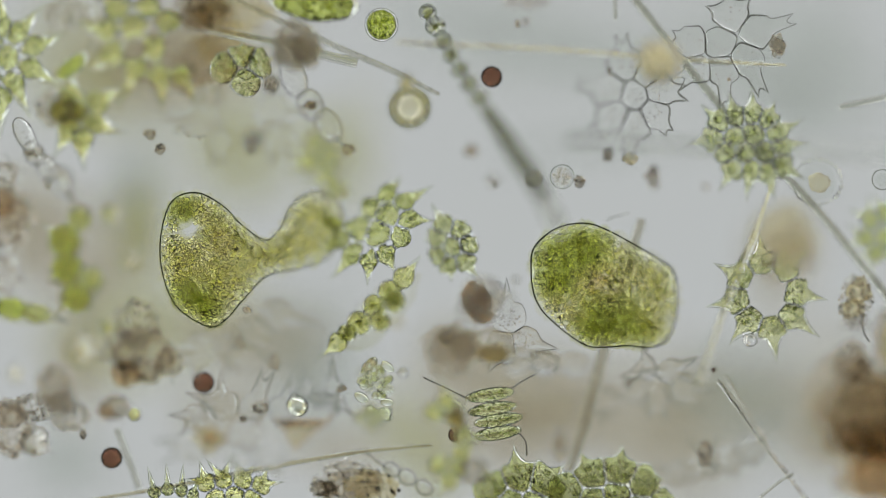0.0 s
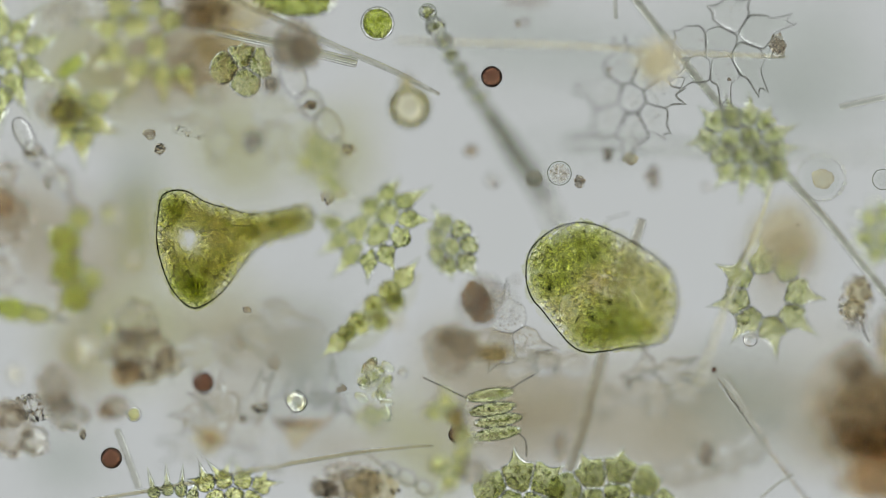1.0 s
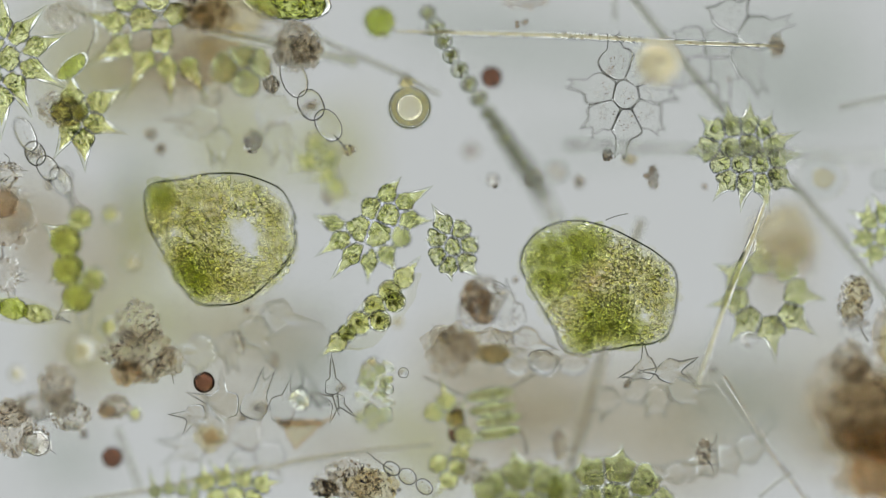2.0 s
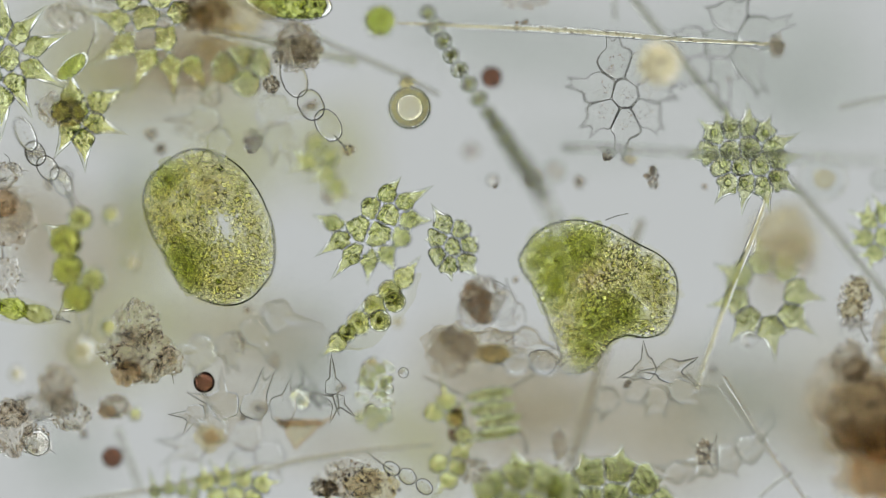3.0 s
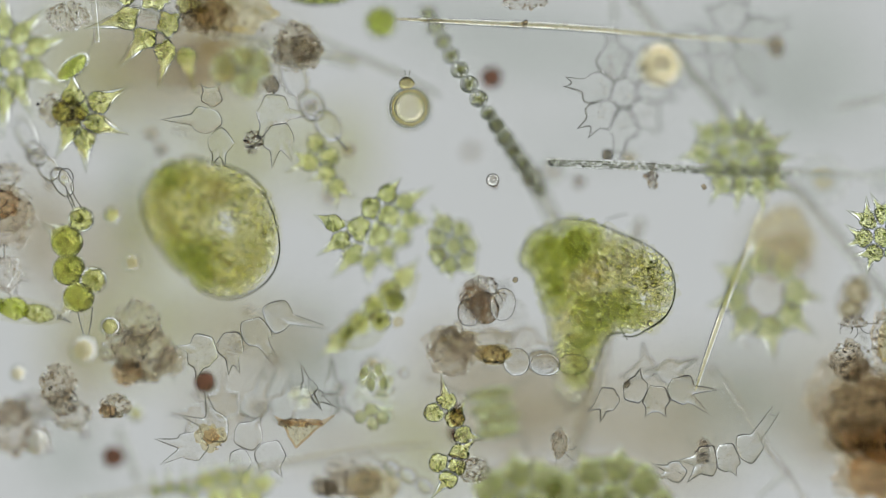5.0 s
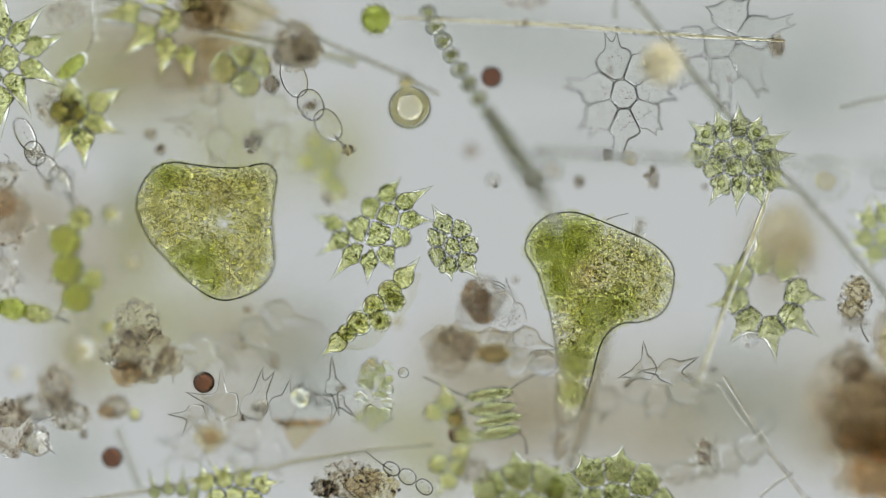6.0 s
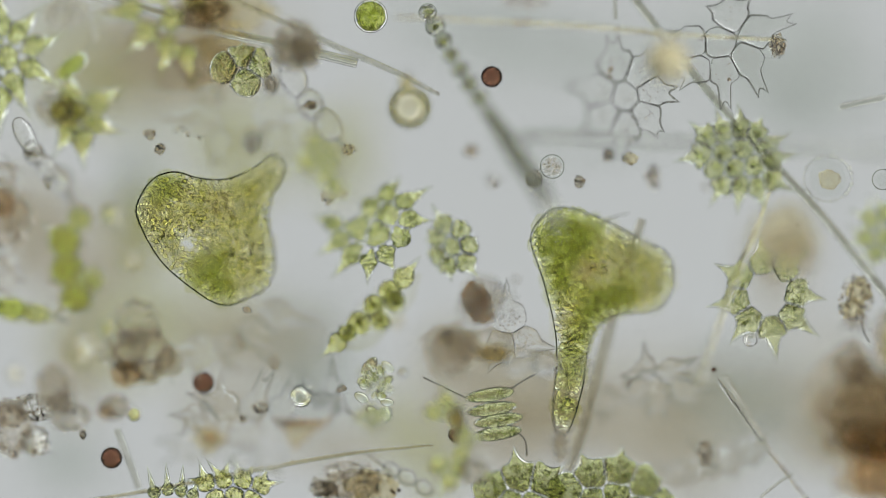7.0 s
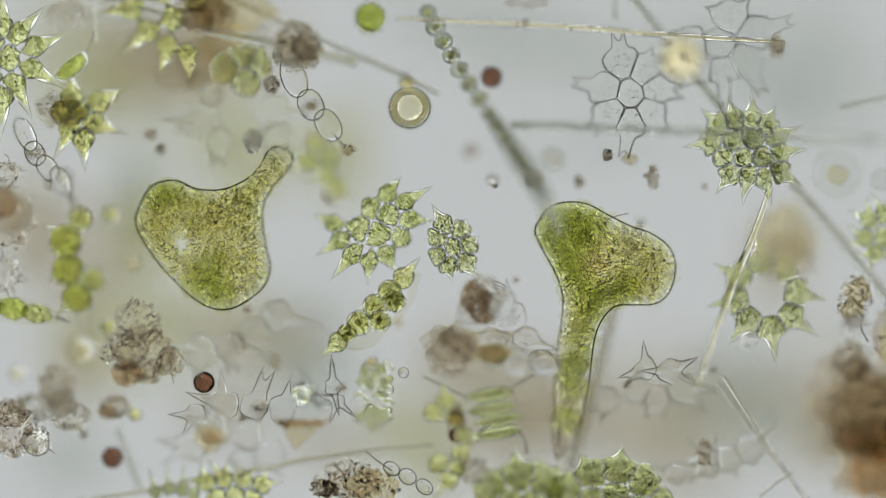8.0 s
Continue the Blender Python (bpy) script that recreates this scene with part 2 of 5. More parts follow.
# ---- the setting: lamp field, added glint ring, condenser ring, glass slide ----
def ring_mesh(name, r0, r1, z0, z1, material, n=96):
    v, f = [], []
    for k in range(n):
        a = 2 * math.pi * k / n
        c, s = math.cos(a), math.sin(a)
        v += [(r0 * c, r0 * s, z0), (r1 * c, r1 * s, z0), (r1 * c, r1 * s, z1), (r0 * c, r0 * s, z1)]
    for k in range(n):
        a, b = 4 * k, 4 * ((k + 1) % n)
        for i in range(4):
            j = (i + 1) % 4
            f.append([a + i, b + i, b + j, a + j])
    me = bpy.data.meshes.new(name)
    me.from_pydata(v, [], f)
    me.materials.append(material)
    return new(name, me)


def disc(name, r, z, material, n=96):
    me = bpy.data.meshes.new(name)
    v = [(r * math.cos(2 * math.pi * k / n), r * math.sin(2 * math.pi * k / n), z) for k in range(n)]
    me.from_pydata(v, [], [list(range(n))])
    me.materials.append(material)
    return new(name, me)


def setting():
    z = -10.0
    tagged(disc("backdrop", 2.06, z, lamp_material("lamp_field", LAMP_POWER)), "evenly lit white lamp field of the microscope", "lamp field", "", "structure")
    # Added glowing ring, no real lamp: bent rays meet it and brighten cell edges.
    tagged(ring_mesh("trim_added_glint_ring", 2.065, 2.75, z - 0.1, z, lamp_material("added_glint_ring", LAMP_POWER * 4.6)),
           "added bright ring round the lamp field for edge glints", "lamp ring", "", "structure")
    tagged(ring_mesh("trim_condenser", 2.755, 3.0, z - 0.3, z + 0.4, black_metal()),
           "blackened metal rim round the condenser lamp", "condenser rim", "", "structure")
    g = Geo()
    c = ((-1300, 900), (1300, 900), (1300, -900), (-1300, -900))
    v = [(x, y, -1150) for x, y in c] + [(x, y, -1250) for x, y in c]
    g.put(v, [[3, 2, 1, 0], [4, 5, 6, 7], [0, 1, 5, 4], [1, 2, 6, 5], [2, 3, 7, 6], [3, 0, 4, 7]])
    glass = film("slide_glass", (0.995, 1.0, 0.998), (0.985, 0.99, 0.985), grain=4, patch=1.5, body=0.0)
    me = g.mesh("ground", glass)
    me.polygons.foreach_set("use_smooth", [False] * 6)
    tagged(new("ground", me), "clear glass microscope slide under the water drop", "glass slide", "", "structure")


setting()


# ---- kinds of living things ----
def tilt(x, y, slope):
    return slope[0] * x + slope[1] * y


def green_cell(colony, x, y, z, r, horns, corners, length, width=0.5, inner=GREEN, reach=0.4, h=None, fill=0.5, base=0.8, near=(), eye=False):
    """One colony cell: wall, chloroplast, grains and pyrenoid."""
    h = h or min(r * 0.52, 11)
    uneven = (0.03, rng.uniform(0, 6.28), rng.uniform(0, 6.28))
    line = outline(r, horns, length, width, corners, reach, 96, base, *uneven, near)
    room = [q for _, q in outline(r, (), 0, width, corners, reach, 96, base, *uneven, near)]
    cell = part("cell", Geo().star(x, y, z, r, horns, length, width, h, corners, reach, 96, base=base, uneven=uneven, near=near), GREEN_WALL, colony)
    close = [(a, q - 1.2) for a, q in near]
    g = Geo().star(x, y, z, r * 0.95, horns, length * fill, width, h * 0.75, corners, reach * 0.8, 72, base=base, uneven=uneven, near=close)
    part("chloroplast", g, inner, cell, "grainy green chloroplast")
    pale, dark = Geo(), Geo()
    for k in range(int((0.09 if eye else 0.14) * r * r)):
        i = rng.integers(96)
        a, q = 6.2832 * i / 96, room[i] * 0.88 * math.sqrt(rng.uniform())
        px, py, pz = x + q * math.cos(a), y + q * math.sin(a), z + rng.uniform(-0.35, 0.5) * h
        if k % 3:
            dark.ball(px, py, pz, rng.uniform(0.9, 1.9), level=1, rough=0.2)
        else:
            pale.ball(px, py, pz, rng.uniform(1.8, 3.0), level=2)
    part("grain", dark, DARK_GRAIN, cell, "dark green grains", "stuff")
    part("droplet", pale, DROPLET, cell, "bright tiny droplets", "stuff")
    part("rim", Geo().tube([(x + q * math.cos(a), y + q * math.sin(a), z) for a, q in line], 0.75, 5, True), CELL_RIM, cell, "thin dark rim")
    if eye:
        a = rng.uniform(0, 6.28)
        part("pyrenoid", Geo().ball(x + r * 0.15 * math.cos(a), y + r * 0.15 * math.sin(a), z + h * 0.2, min(7.5, r * 0.36), level=3), PYRENOID, cell)
    return cell


def colony(x, y, layer, cells, r, length, label, slope=(0, 0), inner=GREEN, width=0.5, turn=0, spread=31, group="", reach=0.5, fill=0.6, base=0.8, eye=False, inward=0):
    """A flat star-shaped colony. cells: dx, dy, the outward angle of the horns (None for an inner cell) and their length."""
    ob = thing("algae_colony", x, y, layer, label, "algae colony", group, turn)
    for k, (dx, dy, out, *own) in enumerate(cells):
        size = r * rng.uniform(1.1, 1.2)
        near = neighbours(cells, k, size)
        if out is None:
            horns = ()
        else:
            horns = (out - spread, out + spread) if spread else (out,)
        corners = [a for a, _ in near if all(abs((a - b + 180) % 360 - 180) > 30 for b in horns)]
        near += [(a, 0.8 * r) for a in horns] + ([(out + 180, inward)] if inward else [])
        long = own[0] + 0.2 * r if own else length * 1.2 * rng.uniform(0.85, 1.15)
        green_cell(ob, dx, dy, tilt(dx, dy, slope) + rng.uniform(-2, 2), size, horns, corners,
                   long, width, inner, reach, fill=fill, base=base, near=near, eye=eye)
    return ob


def empty_cell(parent, pts, z, slope=(0, 0), horns=(), wall=1.7, depth=9, bulge=0.06, dots=0, skin=CLEAR, edge=CLEAR_EDGE):
    """An emptied cell: its wall outline as a raised rim, a thin skin over it, horns from given corners."""
    c = np.mean(np.array(pts), 0)
    zz = z + tilt(c[0], c[1], slope)
    flat = []
    for k in range(len(pts)):
        a, b = np.array(pts[k]), np.array(pts[(k + 1) % len(pts)])
        for t in (0.04, 0.12, 0.3, 0.5, 0.7, 0.88, 0.96):
            q = a + (b - a) * t
            flat.append(q + (q - c) * bulge * 4 * t * (1 - t))
    line = np.array([(a, b, z + tilt(a, b, slope)) for a, b in flat])
    cell = part("cell_wall", Geo().tube(line, wall, 6, True), edge, parent)
    g = Geo()
    n = len(line)
    levels = ((0.97, 0.35), (0.8, 0.75), (0.45, 1.0))
    for side in (1, -1):
        v, f = [(p[0] * 0.999 + c[0] * 0.001, -p[1], p[2]) for p in line], []
        for s, q in levels:
            v += [(c[0] + (p[0] - c[0]) * s, -(c[1] + (p[1] - c[1]) * s), p[2] + (zz - p[2]) * (1 - s) + side * depth * q) for p in line]
        v.append((c[0], -c[1], zz + side * depth * 1.05))
        for i in range(len(levels)):
            for k in range(n):
                j = (k + 1) % n
                f.append([i * n + k, (i + 1) * n + k, (i + 1) * n + j, i * n + j][::side])
        e = len(levels) * n
        for k in range(n):
            f.append([e + k, e + n, e + (k + 1) % n][::side])
        g.put(v, f)
    part("skin", g, skin, cell, "thin clear skin")
    if horns:
        for bx, by, tx, ty in horns:
            mid = ((bx + tx) / 2, (by + ty) / 2)
            g = Geo().tube([(bx, by, z + tilt(bx, by, slope)), (*mid, z + tilt(*mid, slope)), (tx, ty, z + tilt(tx, ty, slope))],
                           (wall * 2.6, wall * 1.5, wall * 0.5), 6)
            part("horn", g, edge, cell)
    if dots:
        g = Geo()
        for _ in range(dots):
            a, q = rng.uniform(0, 6.28), 0.75 * math.sqrt(rng.uniform())
            p = line[int(a / 6.284 * n)]
            g.ball(c[0] + (p[0] - c[0]) * q, c[1] + (p[1] - c[1]) * q, zz + depth * 0.7, rng.uniform(0.8, 1.9), level=1)
        part("grain", g, CRUMB, cell, "fine grains", "stuff")
    return cell


def empty_colony(x, y, layer, cells, label, slope=(0, 0), wall=0.8, dots=0, group="", turn=0, edge=CLEAR_EDGE, skin=CLEAR, base=0.92, reach=0.14, wide=0.42):
    """Emptied star cells: walls drawn out into horns. cells: dx, dy, radius, sides, turn, horn angles and horn length."""
    ob = thing("empty_algae_colony", x, y, layer, label, "algae colony", group, turn)
    for k, (dx, dy, r, sides, spin, angles, length) in enumerate(cells):
        corners = [spin + 360 * i / sides + rng.uniform(-9, 9) for i in range(sides)]
        corners = [c for c in corners if all(abs((c - a + 180) % 360 - 180) > 25 for a in angles)]
        z = tilt(dx, dy, slope)
        r, length = r * 1.05, length * 1.2
        near = neighbours(cells, k, r, 0.5)
        uneven = (0.045, rng.uniform(0, 6.28), rng.uniform(0, 6.28))
        line = [(dx + q * math.cos(a), dy + q * math.sin(a), z + q * (slope[0] * math.cos(a) + slope[1] * math.sin(a)))
                for a, q in outline(r, angles, length, wide, corners, reach, 96, base, *uneven, near)]
        thick = [wall * (1 + 0.4 * math.sin(k * 0.13 * 6.28 / 6 + uneven[1])) for k in range(96)]
        cell = part("cell_wall", Geo().tube(line, thick, 6, True), edge, ob)
        part("skin", Geo().star(dx, dy, z, r, angles, length, wide, r * 0.4, corners, reach, 96, slope, base, uneven, near), skin, cell, "thin clear skin")
        if dots:
            g = Geo()
            for _ in range(dots):
                a, q = rng.uniform(0, 6.28), 0.7 * r * math.sqrt(rng.uniform())
                px, py = q * math.cos(a), q * math.sin(a)
                g.ball(dx + px, dy + py, z + tilt(px, py, slope) + r * 0.3, rng.uniform(0.7, 1.7), level=1)
            part("grain", g, CRUMB, cell, "fine grains", "stuff")
    return ob


def empty_chain(x, y, layer, cells, label, slope=(0, 0), tail=None, wall=1.4):
    """Emptied oval cells end to end: dx, dy, long and short half axis, turn."""
    ob = thing("empty_cell_chain", x, y, layer, label, "algae chain")
    for dx, dy, a, b, turn in cells:
        c, s = math.cos(radians(turn)), math.sin(radians(turn))
        pts = []
        for k in range(10):
            t = 2 * math.pi * k / 10
            u, w = a * math.cos(t) * (1 - 0.06 * math.cos(2 * t)), b * math.sin(t)
            pts.append((dx + u * c - w * s, dy + u * s + w * c))
        empty_cell(ob, pts, 0, slope, (), wall, b * 0.7, dots=3, bulge=0.03)
    if tail:
        part("tip", Geo().tube(curve([(a, b, tilt(a, b, slope)) for a, b in tail], 5), 1.6, 6), CLEAR_EDGE, ob)
    return ob


def thread(name, pts, radius, material, label, category, ends=1.0, core=None, dashes=0, sides=10, grains=None):
    """A straight or bent needle. pts: x, y, layer."""
    x0, y0, f0 = pts[len(pts) // 2]
    ob = thing(name, x0, y0, f0, label, category)
    line = curve([(x - x0, y - y0, (f - f0) * 100) for x, y, f in pts], 14)
    line = np.vstack([line[0], line[0] + (line[1] - line[0]) * 0.04, line[1:-1], line[-1] + (line[-2] - line[-1]) * 0.04, line[-1]])
    n = len(line)
    taper = np.array([1 - (1 - ends) * abs(2 * i / (n - 1) - 1) ** 2 for i in range(n)]) * radius
    for i, q in ((0, 0.35), (1, 0.85), (-1, 0.35), (-2, 0.85)):
        taper[i] *= q
    part("wall", Geo().tube(line, taper, sides), material, ob)
    if core:
        part("core", Geo().tube(line[1:-1], taper[1:-1] * 0.5, 6), core, ob)
    if dashes:
        g = Geo()
        for k in range(dashes):
            t = (k + rng.uniform(0.1, 0.9)) / dashes * (n - 2)
            i = int(t)
            p, q = line[i], line[i + 1]
            m = p + (q - p) * (t - i)
            a = math.degrees(math.atan2(q[1] - p[1], q[0] - p[0]))
            w = taper[i]
            g.ball(m[0], m[1] + rng.choice((-0.5, 0, 0.5)) * w + rng.uniform(-0.1, 0.1) * w, m[2], rng.uniform(1.6, 4.8), w * rng.uniform(0.16, 0.3) * (1.6 if grains is DARK_RIM else 1), w * 0.25, a, 1)
        part("grain", g, grains or CRUMB, ob, "rows of dark grains inside", "stuff")
    return ob


def spore(name, x, y, layer, r, material, label, category="spore", wall=None, inner=0.8, grains=0, core=None, corer=0.5, group="", rim=None):
    """A round cell: wall, contents, and grains or a core."""
    ob = thing(name, x, y, layer, label, category, group)
    part("wall", Geo().ball(0, 0, 0, r, level=4), wall or CLEAR, ob)
    g = Geo().ball(0, 0, 0, r * inner, level=3, rough=0.05)
    part("contents", g, material, ob)
    if grains:
        g = Geo()
        for _ in range(grains):
            d = rng.normal(size=3)
            d *= r * inner * 0.92 * rng.uniform() ** 0.33 / np.linalg.norm(d)
            g.ball(d[0], d[1], d[2], r * rng.uniform(0.06, 0.13), level=1)
        part("grain", g, material, ob, "", "stuff")
    if core:
        part("core", Geo().ball(r * 0.06, r * 0.04, 0, r * corer, r * corer * 0.92, level=3, rough=0.25), core, ob)
    line = [(r * math.cos(a), r * math.sin(a), 0) for a in np.linspace(0, 2 * math.pi, 48, endpoint=False)]
    part("rim", Geo().tube(line, 2.0 if rim is DARK_RIM else max(0.9, r * 0.04), 6, True), rim or (PELLICLE if material is not CLEAR else CLEAR_EDGE), ob)
    return ob


def detritus(x, y, layer, lumps, crumbs, label, slope=(0, 0), thick=26, size=(1.2, 4.2), fibres=0, matter=BROWN, turn=0, dark=0, edge=1.0):
    """Dead matter: soft lumps with a crust of crumbs and a few fibres. lumps: dx, dy, rx, ry."""
    ob = thing("detritus_clump", x, y, layer, label, "detritus", "", turn)
    for entry in lumps:
        dx, dy, rx, ry = entry[:4]
        mat = entry[4] if len(entry) > 4 else matter
        part("lump", Geo().ball(dx, dy, tilt(dx, dy, slope), rx * 0.9, ry * 0.9, min(thick, rx), rng.uniform(0, 180) if rx == ry else 0, 4, 0.34, 2.0), mat, ob)
    g, d, c = Geo(), Geo(), Geo()
    area = np.array([e[2] * e[3] for e in lumps], float)
    for k in range(int(crumbs * 4.6)):
        e = lumps[rng.choice(len(lumps), p=area / area.sum())]
        a, q = rng.uniform(0, 6.28), rng.uniform() ** 0.42 * 1.08
        px, py = e[0] + e[2] * edge * q * math.cos(a), e[1] + e[3] * edge * q * math.sin(a)
        s = rng.uniform(*size) * rng.choice((0.35, 0.5, 0.8))
        (d if k < dark * 1.5 else (c if k % 5 < 2 else g)).ball(px, py, tilt(px, py, slope) + rng.uniform(-1, 1) * thick * 2.2, s * rng.uniform(0.7, 1.5), s, s, rng.uniform(0, 180), 1, 0.3)
    if crumbs > dark:
        part("crumb", g, CRUMB, ob, "brown and clear crumbs", "stuff")
    if c.n:
        part("glassy_grain", c, PARAMYLON, ob, "bright glassy grains", "stuff")
    if dark:
        part("speck", d, BLACK, ob, "dark specks", "stuff")
    if fibres:
        g = Geo()
        for _ in range(fibres):
            e = lumps[rng.integers(len(lumps))]
            a = rng.uniform(0, 6.28)
            px, py = e[0] + e[2] * 0.8 * math.cos(a), e[1] + e[3] * 0.8 * math.sin(a)
            b = a + rng.uniform(-0.9, 0.9)
            ln = rng.uniform(10, 30)
            mid = (px + ln * 0.5 * math.cos(a), py + ln * 0.5 * math.sin(a), tilt(px, py, slope) + rng.uniform(-8, 8))
            g.tube(curve([(px, py, tilt(px, py, slope)), mid, (mid[0] + ln * 0.5 * math.cos(b), mid[1] + ln * 0.5 * math.sin(b), mid[2])], 4), 0.8, 5)
        part("fibre", g, CLEAR_EDGE, ob, "fine clear fibres", "stuff")
    return ob


def haze(x, y, layer, rx, ry, material, label, lobes=5, thick=20):
    """A loose veil of slime, also used as added vignette, far below the sharp layers."""
    ob = thing("slime_and_vignette_veil", x, y, layer, label, "slime")
    for _ in range(lobes):
        a, q = rng.uniform(0, 6.28), rng.uniform(0, 0.6)
        g = Geo().ball(rx * q * math.cos(a), ry * q * math.sin(a), rng.uniform(-12, 12), rx * rng.uniform(0.4, 0.65), ry * rng.uniform(0.4, 0.65), thick, rng.uniform(-20, 20), 3, 0.5)
        part("flake", g, material, ob)
    return ob


def bead_chain(name, x, y, layer, beads, label, inner=MOTTLED, wall=GREEN_WALL, category="algae chain", horns=(), dark=DARK_GRAIN):
    """Round cells in a row: dx, dy, dz, radius."""
    ob = thing(name, x, y, layer, label, category)
    for dx, dy, dz, r in beads:
        c = part("cell", Geo().ball(dx, dy, dz, r, r * 0.96, r * 0.62, level=3), wall, ob)
        g = Geo().ball(dx, dy, dz, r * 0.88, r * 0.84, r * 0.5, level=3, rough=0.14)
        part("contents", g, inner, c)
        g = Geo()
        for _ in range(40):
            d = rng.normal(size=3)
            d *= r * rng.uniform(0.1, 0.8) / np.linalg.norm(d)
            g.ball(dx + d[0], dy + d[1], dz + d[2] * 0.65, rng.uniform(1.8, 3.2), level=2)
        part("droplet", g, DROPLET, c, "bright tiny droplets", "stuff")
        line = [(dx + r * math.cos(a), dy + r * 0.96 * math.sin(a), dz) for a in np.linspace(0, 6.2832, 40, endpoint=False)]
        part("rim", Geo().tube(line, 1.1, 5, True), CELL_RIM, c, "thin dark rim")
        g = Geo()
        for _ in range(42):
            d = rng.normal(size=3)
            d *= r * 0.85 * rng.uniform(0.2, 1) ** 0.4 / np.linalg.norm(d)
            g.ball(dx + d[0], dy + d[1], dz + d[2] * 0.65, rng.uniform(0.9, 2.1), level=1, rough=0.2)
        part("grain", g, dark, c, "", "stuff")
    for k, (bx, by, bz, tx, ty, tz) in enumerate(horns):
        part("spine", Geo().tube([(bx, by, bz), ((bx + tx) / 2, (by + ty) / 2, (bz + tz) / 2), (tx, ty, tz)], (5.5, 2.6, 0.8), 8), GREEN_WALL if wall is GREEN_WALL else CLEAR_EDGE, ob)
    return ob


def crumb_group(x, y, layer, bits, label, material=CRUMB, category="detritus"):
    """A few tiny grains lying together: dx, dy, radius."""
    ob = thing("detritus_grains", x, y, layer, label, category)
    for dx, dy, r in bits:
        part("grain", Geo().ball(dx, dy, rng.uniform(-3, 3), r * rng.uniform(0.9, 1.5), r, r, rng.uniform(0, 180), 2, 0.4), material, ob)
    return ob


# ---- star-shaped green colonies ----
def colonies():
    made = {}
    made["edge"] = colony(22, 100, 0.02, [(-16, -54, 265), (12, -42, 315), (42, -18, 338), (-10, 4, None), (35, 22, 30), (5, 50, 62), (-16, 72, 95), (-36, -20, None), (-40, 30, None)],
                          20, 50, "yellow-green star colony with long horns", inner=MOTTLED, slope=(0.1, -0.1), spread=0, width=0.9, base=0.8, reach=0.6)
    made["upper"] = colony(255, 75, 0.62, [(-56, -28, 195), (-46, 16, 150), (-5, 40, 115), (39, 53, 85), (29, 3, None), (-8, -35, None), (-39, -65, 230), (75, 50, 60), (20, -70, None), (55, -45, None)],
                           21, 52, "yellow-green open star colony with pale horns", slope=(-0.35, 0.25), inner=YELLOW_GREEN, spread=0, width=0.9, base=0.8, reach=0.6)
    made["middle"] = colony(672, 400, 0.0, [(46, -43, 331, 38), (13, -58, 313, 19), (15, -22, None), (55, -12, 3, 24), (-2, 15, None), (40, 22, None), (11, 52, 61, 19), (-19, 63, 93, 23), (-50, 53, 130, 39), (-39, 2, None), (-70, 25, 147, 33), (-17, -35, None), (-82, -5, 204, 20)], 21, 30, "green colony with gaps between horned cells", inner=MOTTLED, slope=(-0.85, -0.8), spread=0, width=0.85, reach=0.9, base=0.66, fill=0.7)
    made["small"] = colony(801, 432, -0.1, [(-16, -34, 240, 26), (14, -25, 297, 3), (1, 6, None), (-28, -10, 171, 4), (27, 1, 321, 5), (22, 31, 51, 29), (-6, 36, 81, 14), (-26, 21, 150, -3)], 18, 24, "small grainy green colony with short horns", slope=(-0.9, 0.2), inner=DULL_GREEN, spread=0, width=0.9, reach=0.3, base=0.98)
    made["sun"] = colony(1318, 262, -0.12, [(-52, -36, 220, 26), (-24, -45, 256, 28), (8, -48, 268, 30), (34, -40, 294, 18), (51, -16, 333, 36), (58, 9, 351, 36), (58, 44, 29, 33), (33, 55, 76, 35), (3, 52, 99, 39), (-27, 50, 125, 30), (-64, -3, 168, 34), (-24, -5, None), (9, -13, None), (29, 20, None), (-7, 22, None), (-39, 20, None)], 18, 36, "round green colony ringed by pointed horns", slope=(0.05, 0.3), spread=0, width=1.0, inner=DULL_GREEN, fill=0.75, reach=0.1, base=1.15, eye=True)
    made["ring"] = colony(1357, 515, -0.5, [(-7, -48, 263, 36), (-45, -25, 206, 32), (-50, 17, 168, 37), (-30, 48, 129, 40), (8, 63, 82, 43), (41, 42, 38, 44), (51, 5, 11, 35), (30, -40, 323, 34)], 23, 46, "green ring colony with an open middle and long spines", slope=(0.1, 0.28), spread=0, width=1.0, inner=DULL_GREEN, fill=0.8, reach=0.1, base=1.15, inward=19)
    made["bottom"] = colony(415, 862, -0.6, [(-50, -8, 220), (-20, -14, 260), (15, -14, 280), (48, -4, 320), (0, 16, None), (-32, 20, None), (32, 22, None)],
                            17, 26, "yellow-green colony with upright horns", inner=YELLOW_GREEN, slope=(0.2, 0.5), width=0.7, base=0.95, reach=0.6)
    made["spiky"] = colony(305, 872, -0.7, [(-32, 0, 255), (-8, -6, 265), (16, -4, 275), (36, 4, 290)], 13, 30, "row of small spiky green cells", inner=DULL_GREEN, spread=0, width=0.6)
    made["large"] = colony(925, 862, -0.75, [(-8, -17, 261, 28), (38, -7, 317, 20), (-52, 1, 241, 10), (-25, 28, None), (22, 33, None)], 30, 30, "row of large green cells with single horns", spread=0, width=0.9, inner=OLIVE, reach=0.1, base=1.15, fill=0.8)
    made["large2"] = colony(1092, 845, -0.3, [(-45, -3, 243, 21), (3, -10, 279, 20), (48, 13, 342, 9), (-2, 32, None), (-85, 25, None), (-44, 40, None), (41, 55, None), (78, 48, 326, 0)], 30, 16, "dense green colony of large angular cells", spread=0, width=0.9, inner=OLIVE, reach=0.1, base=1.15, slope=(0.2, -0.4), fill=0.8)
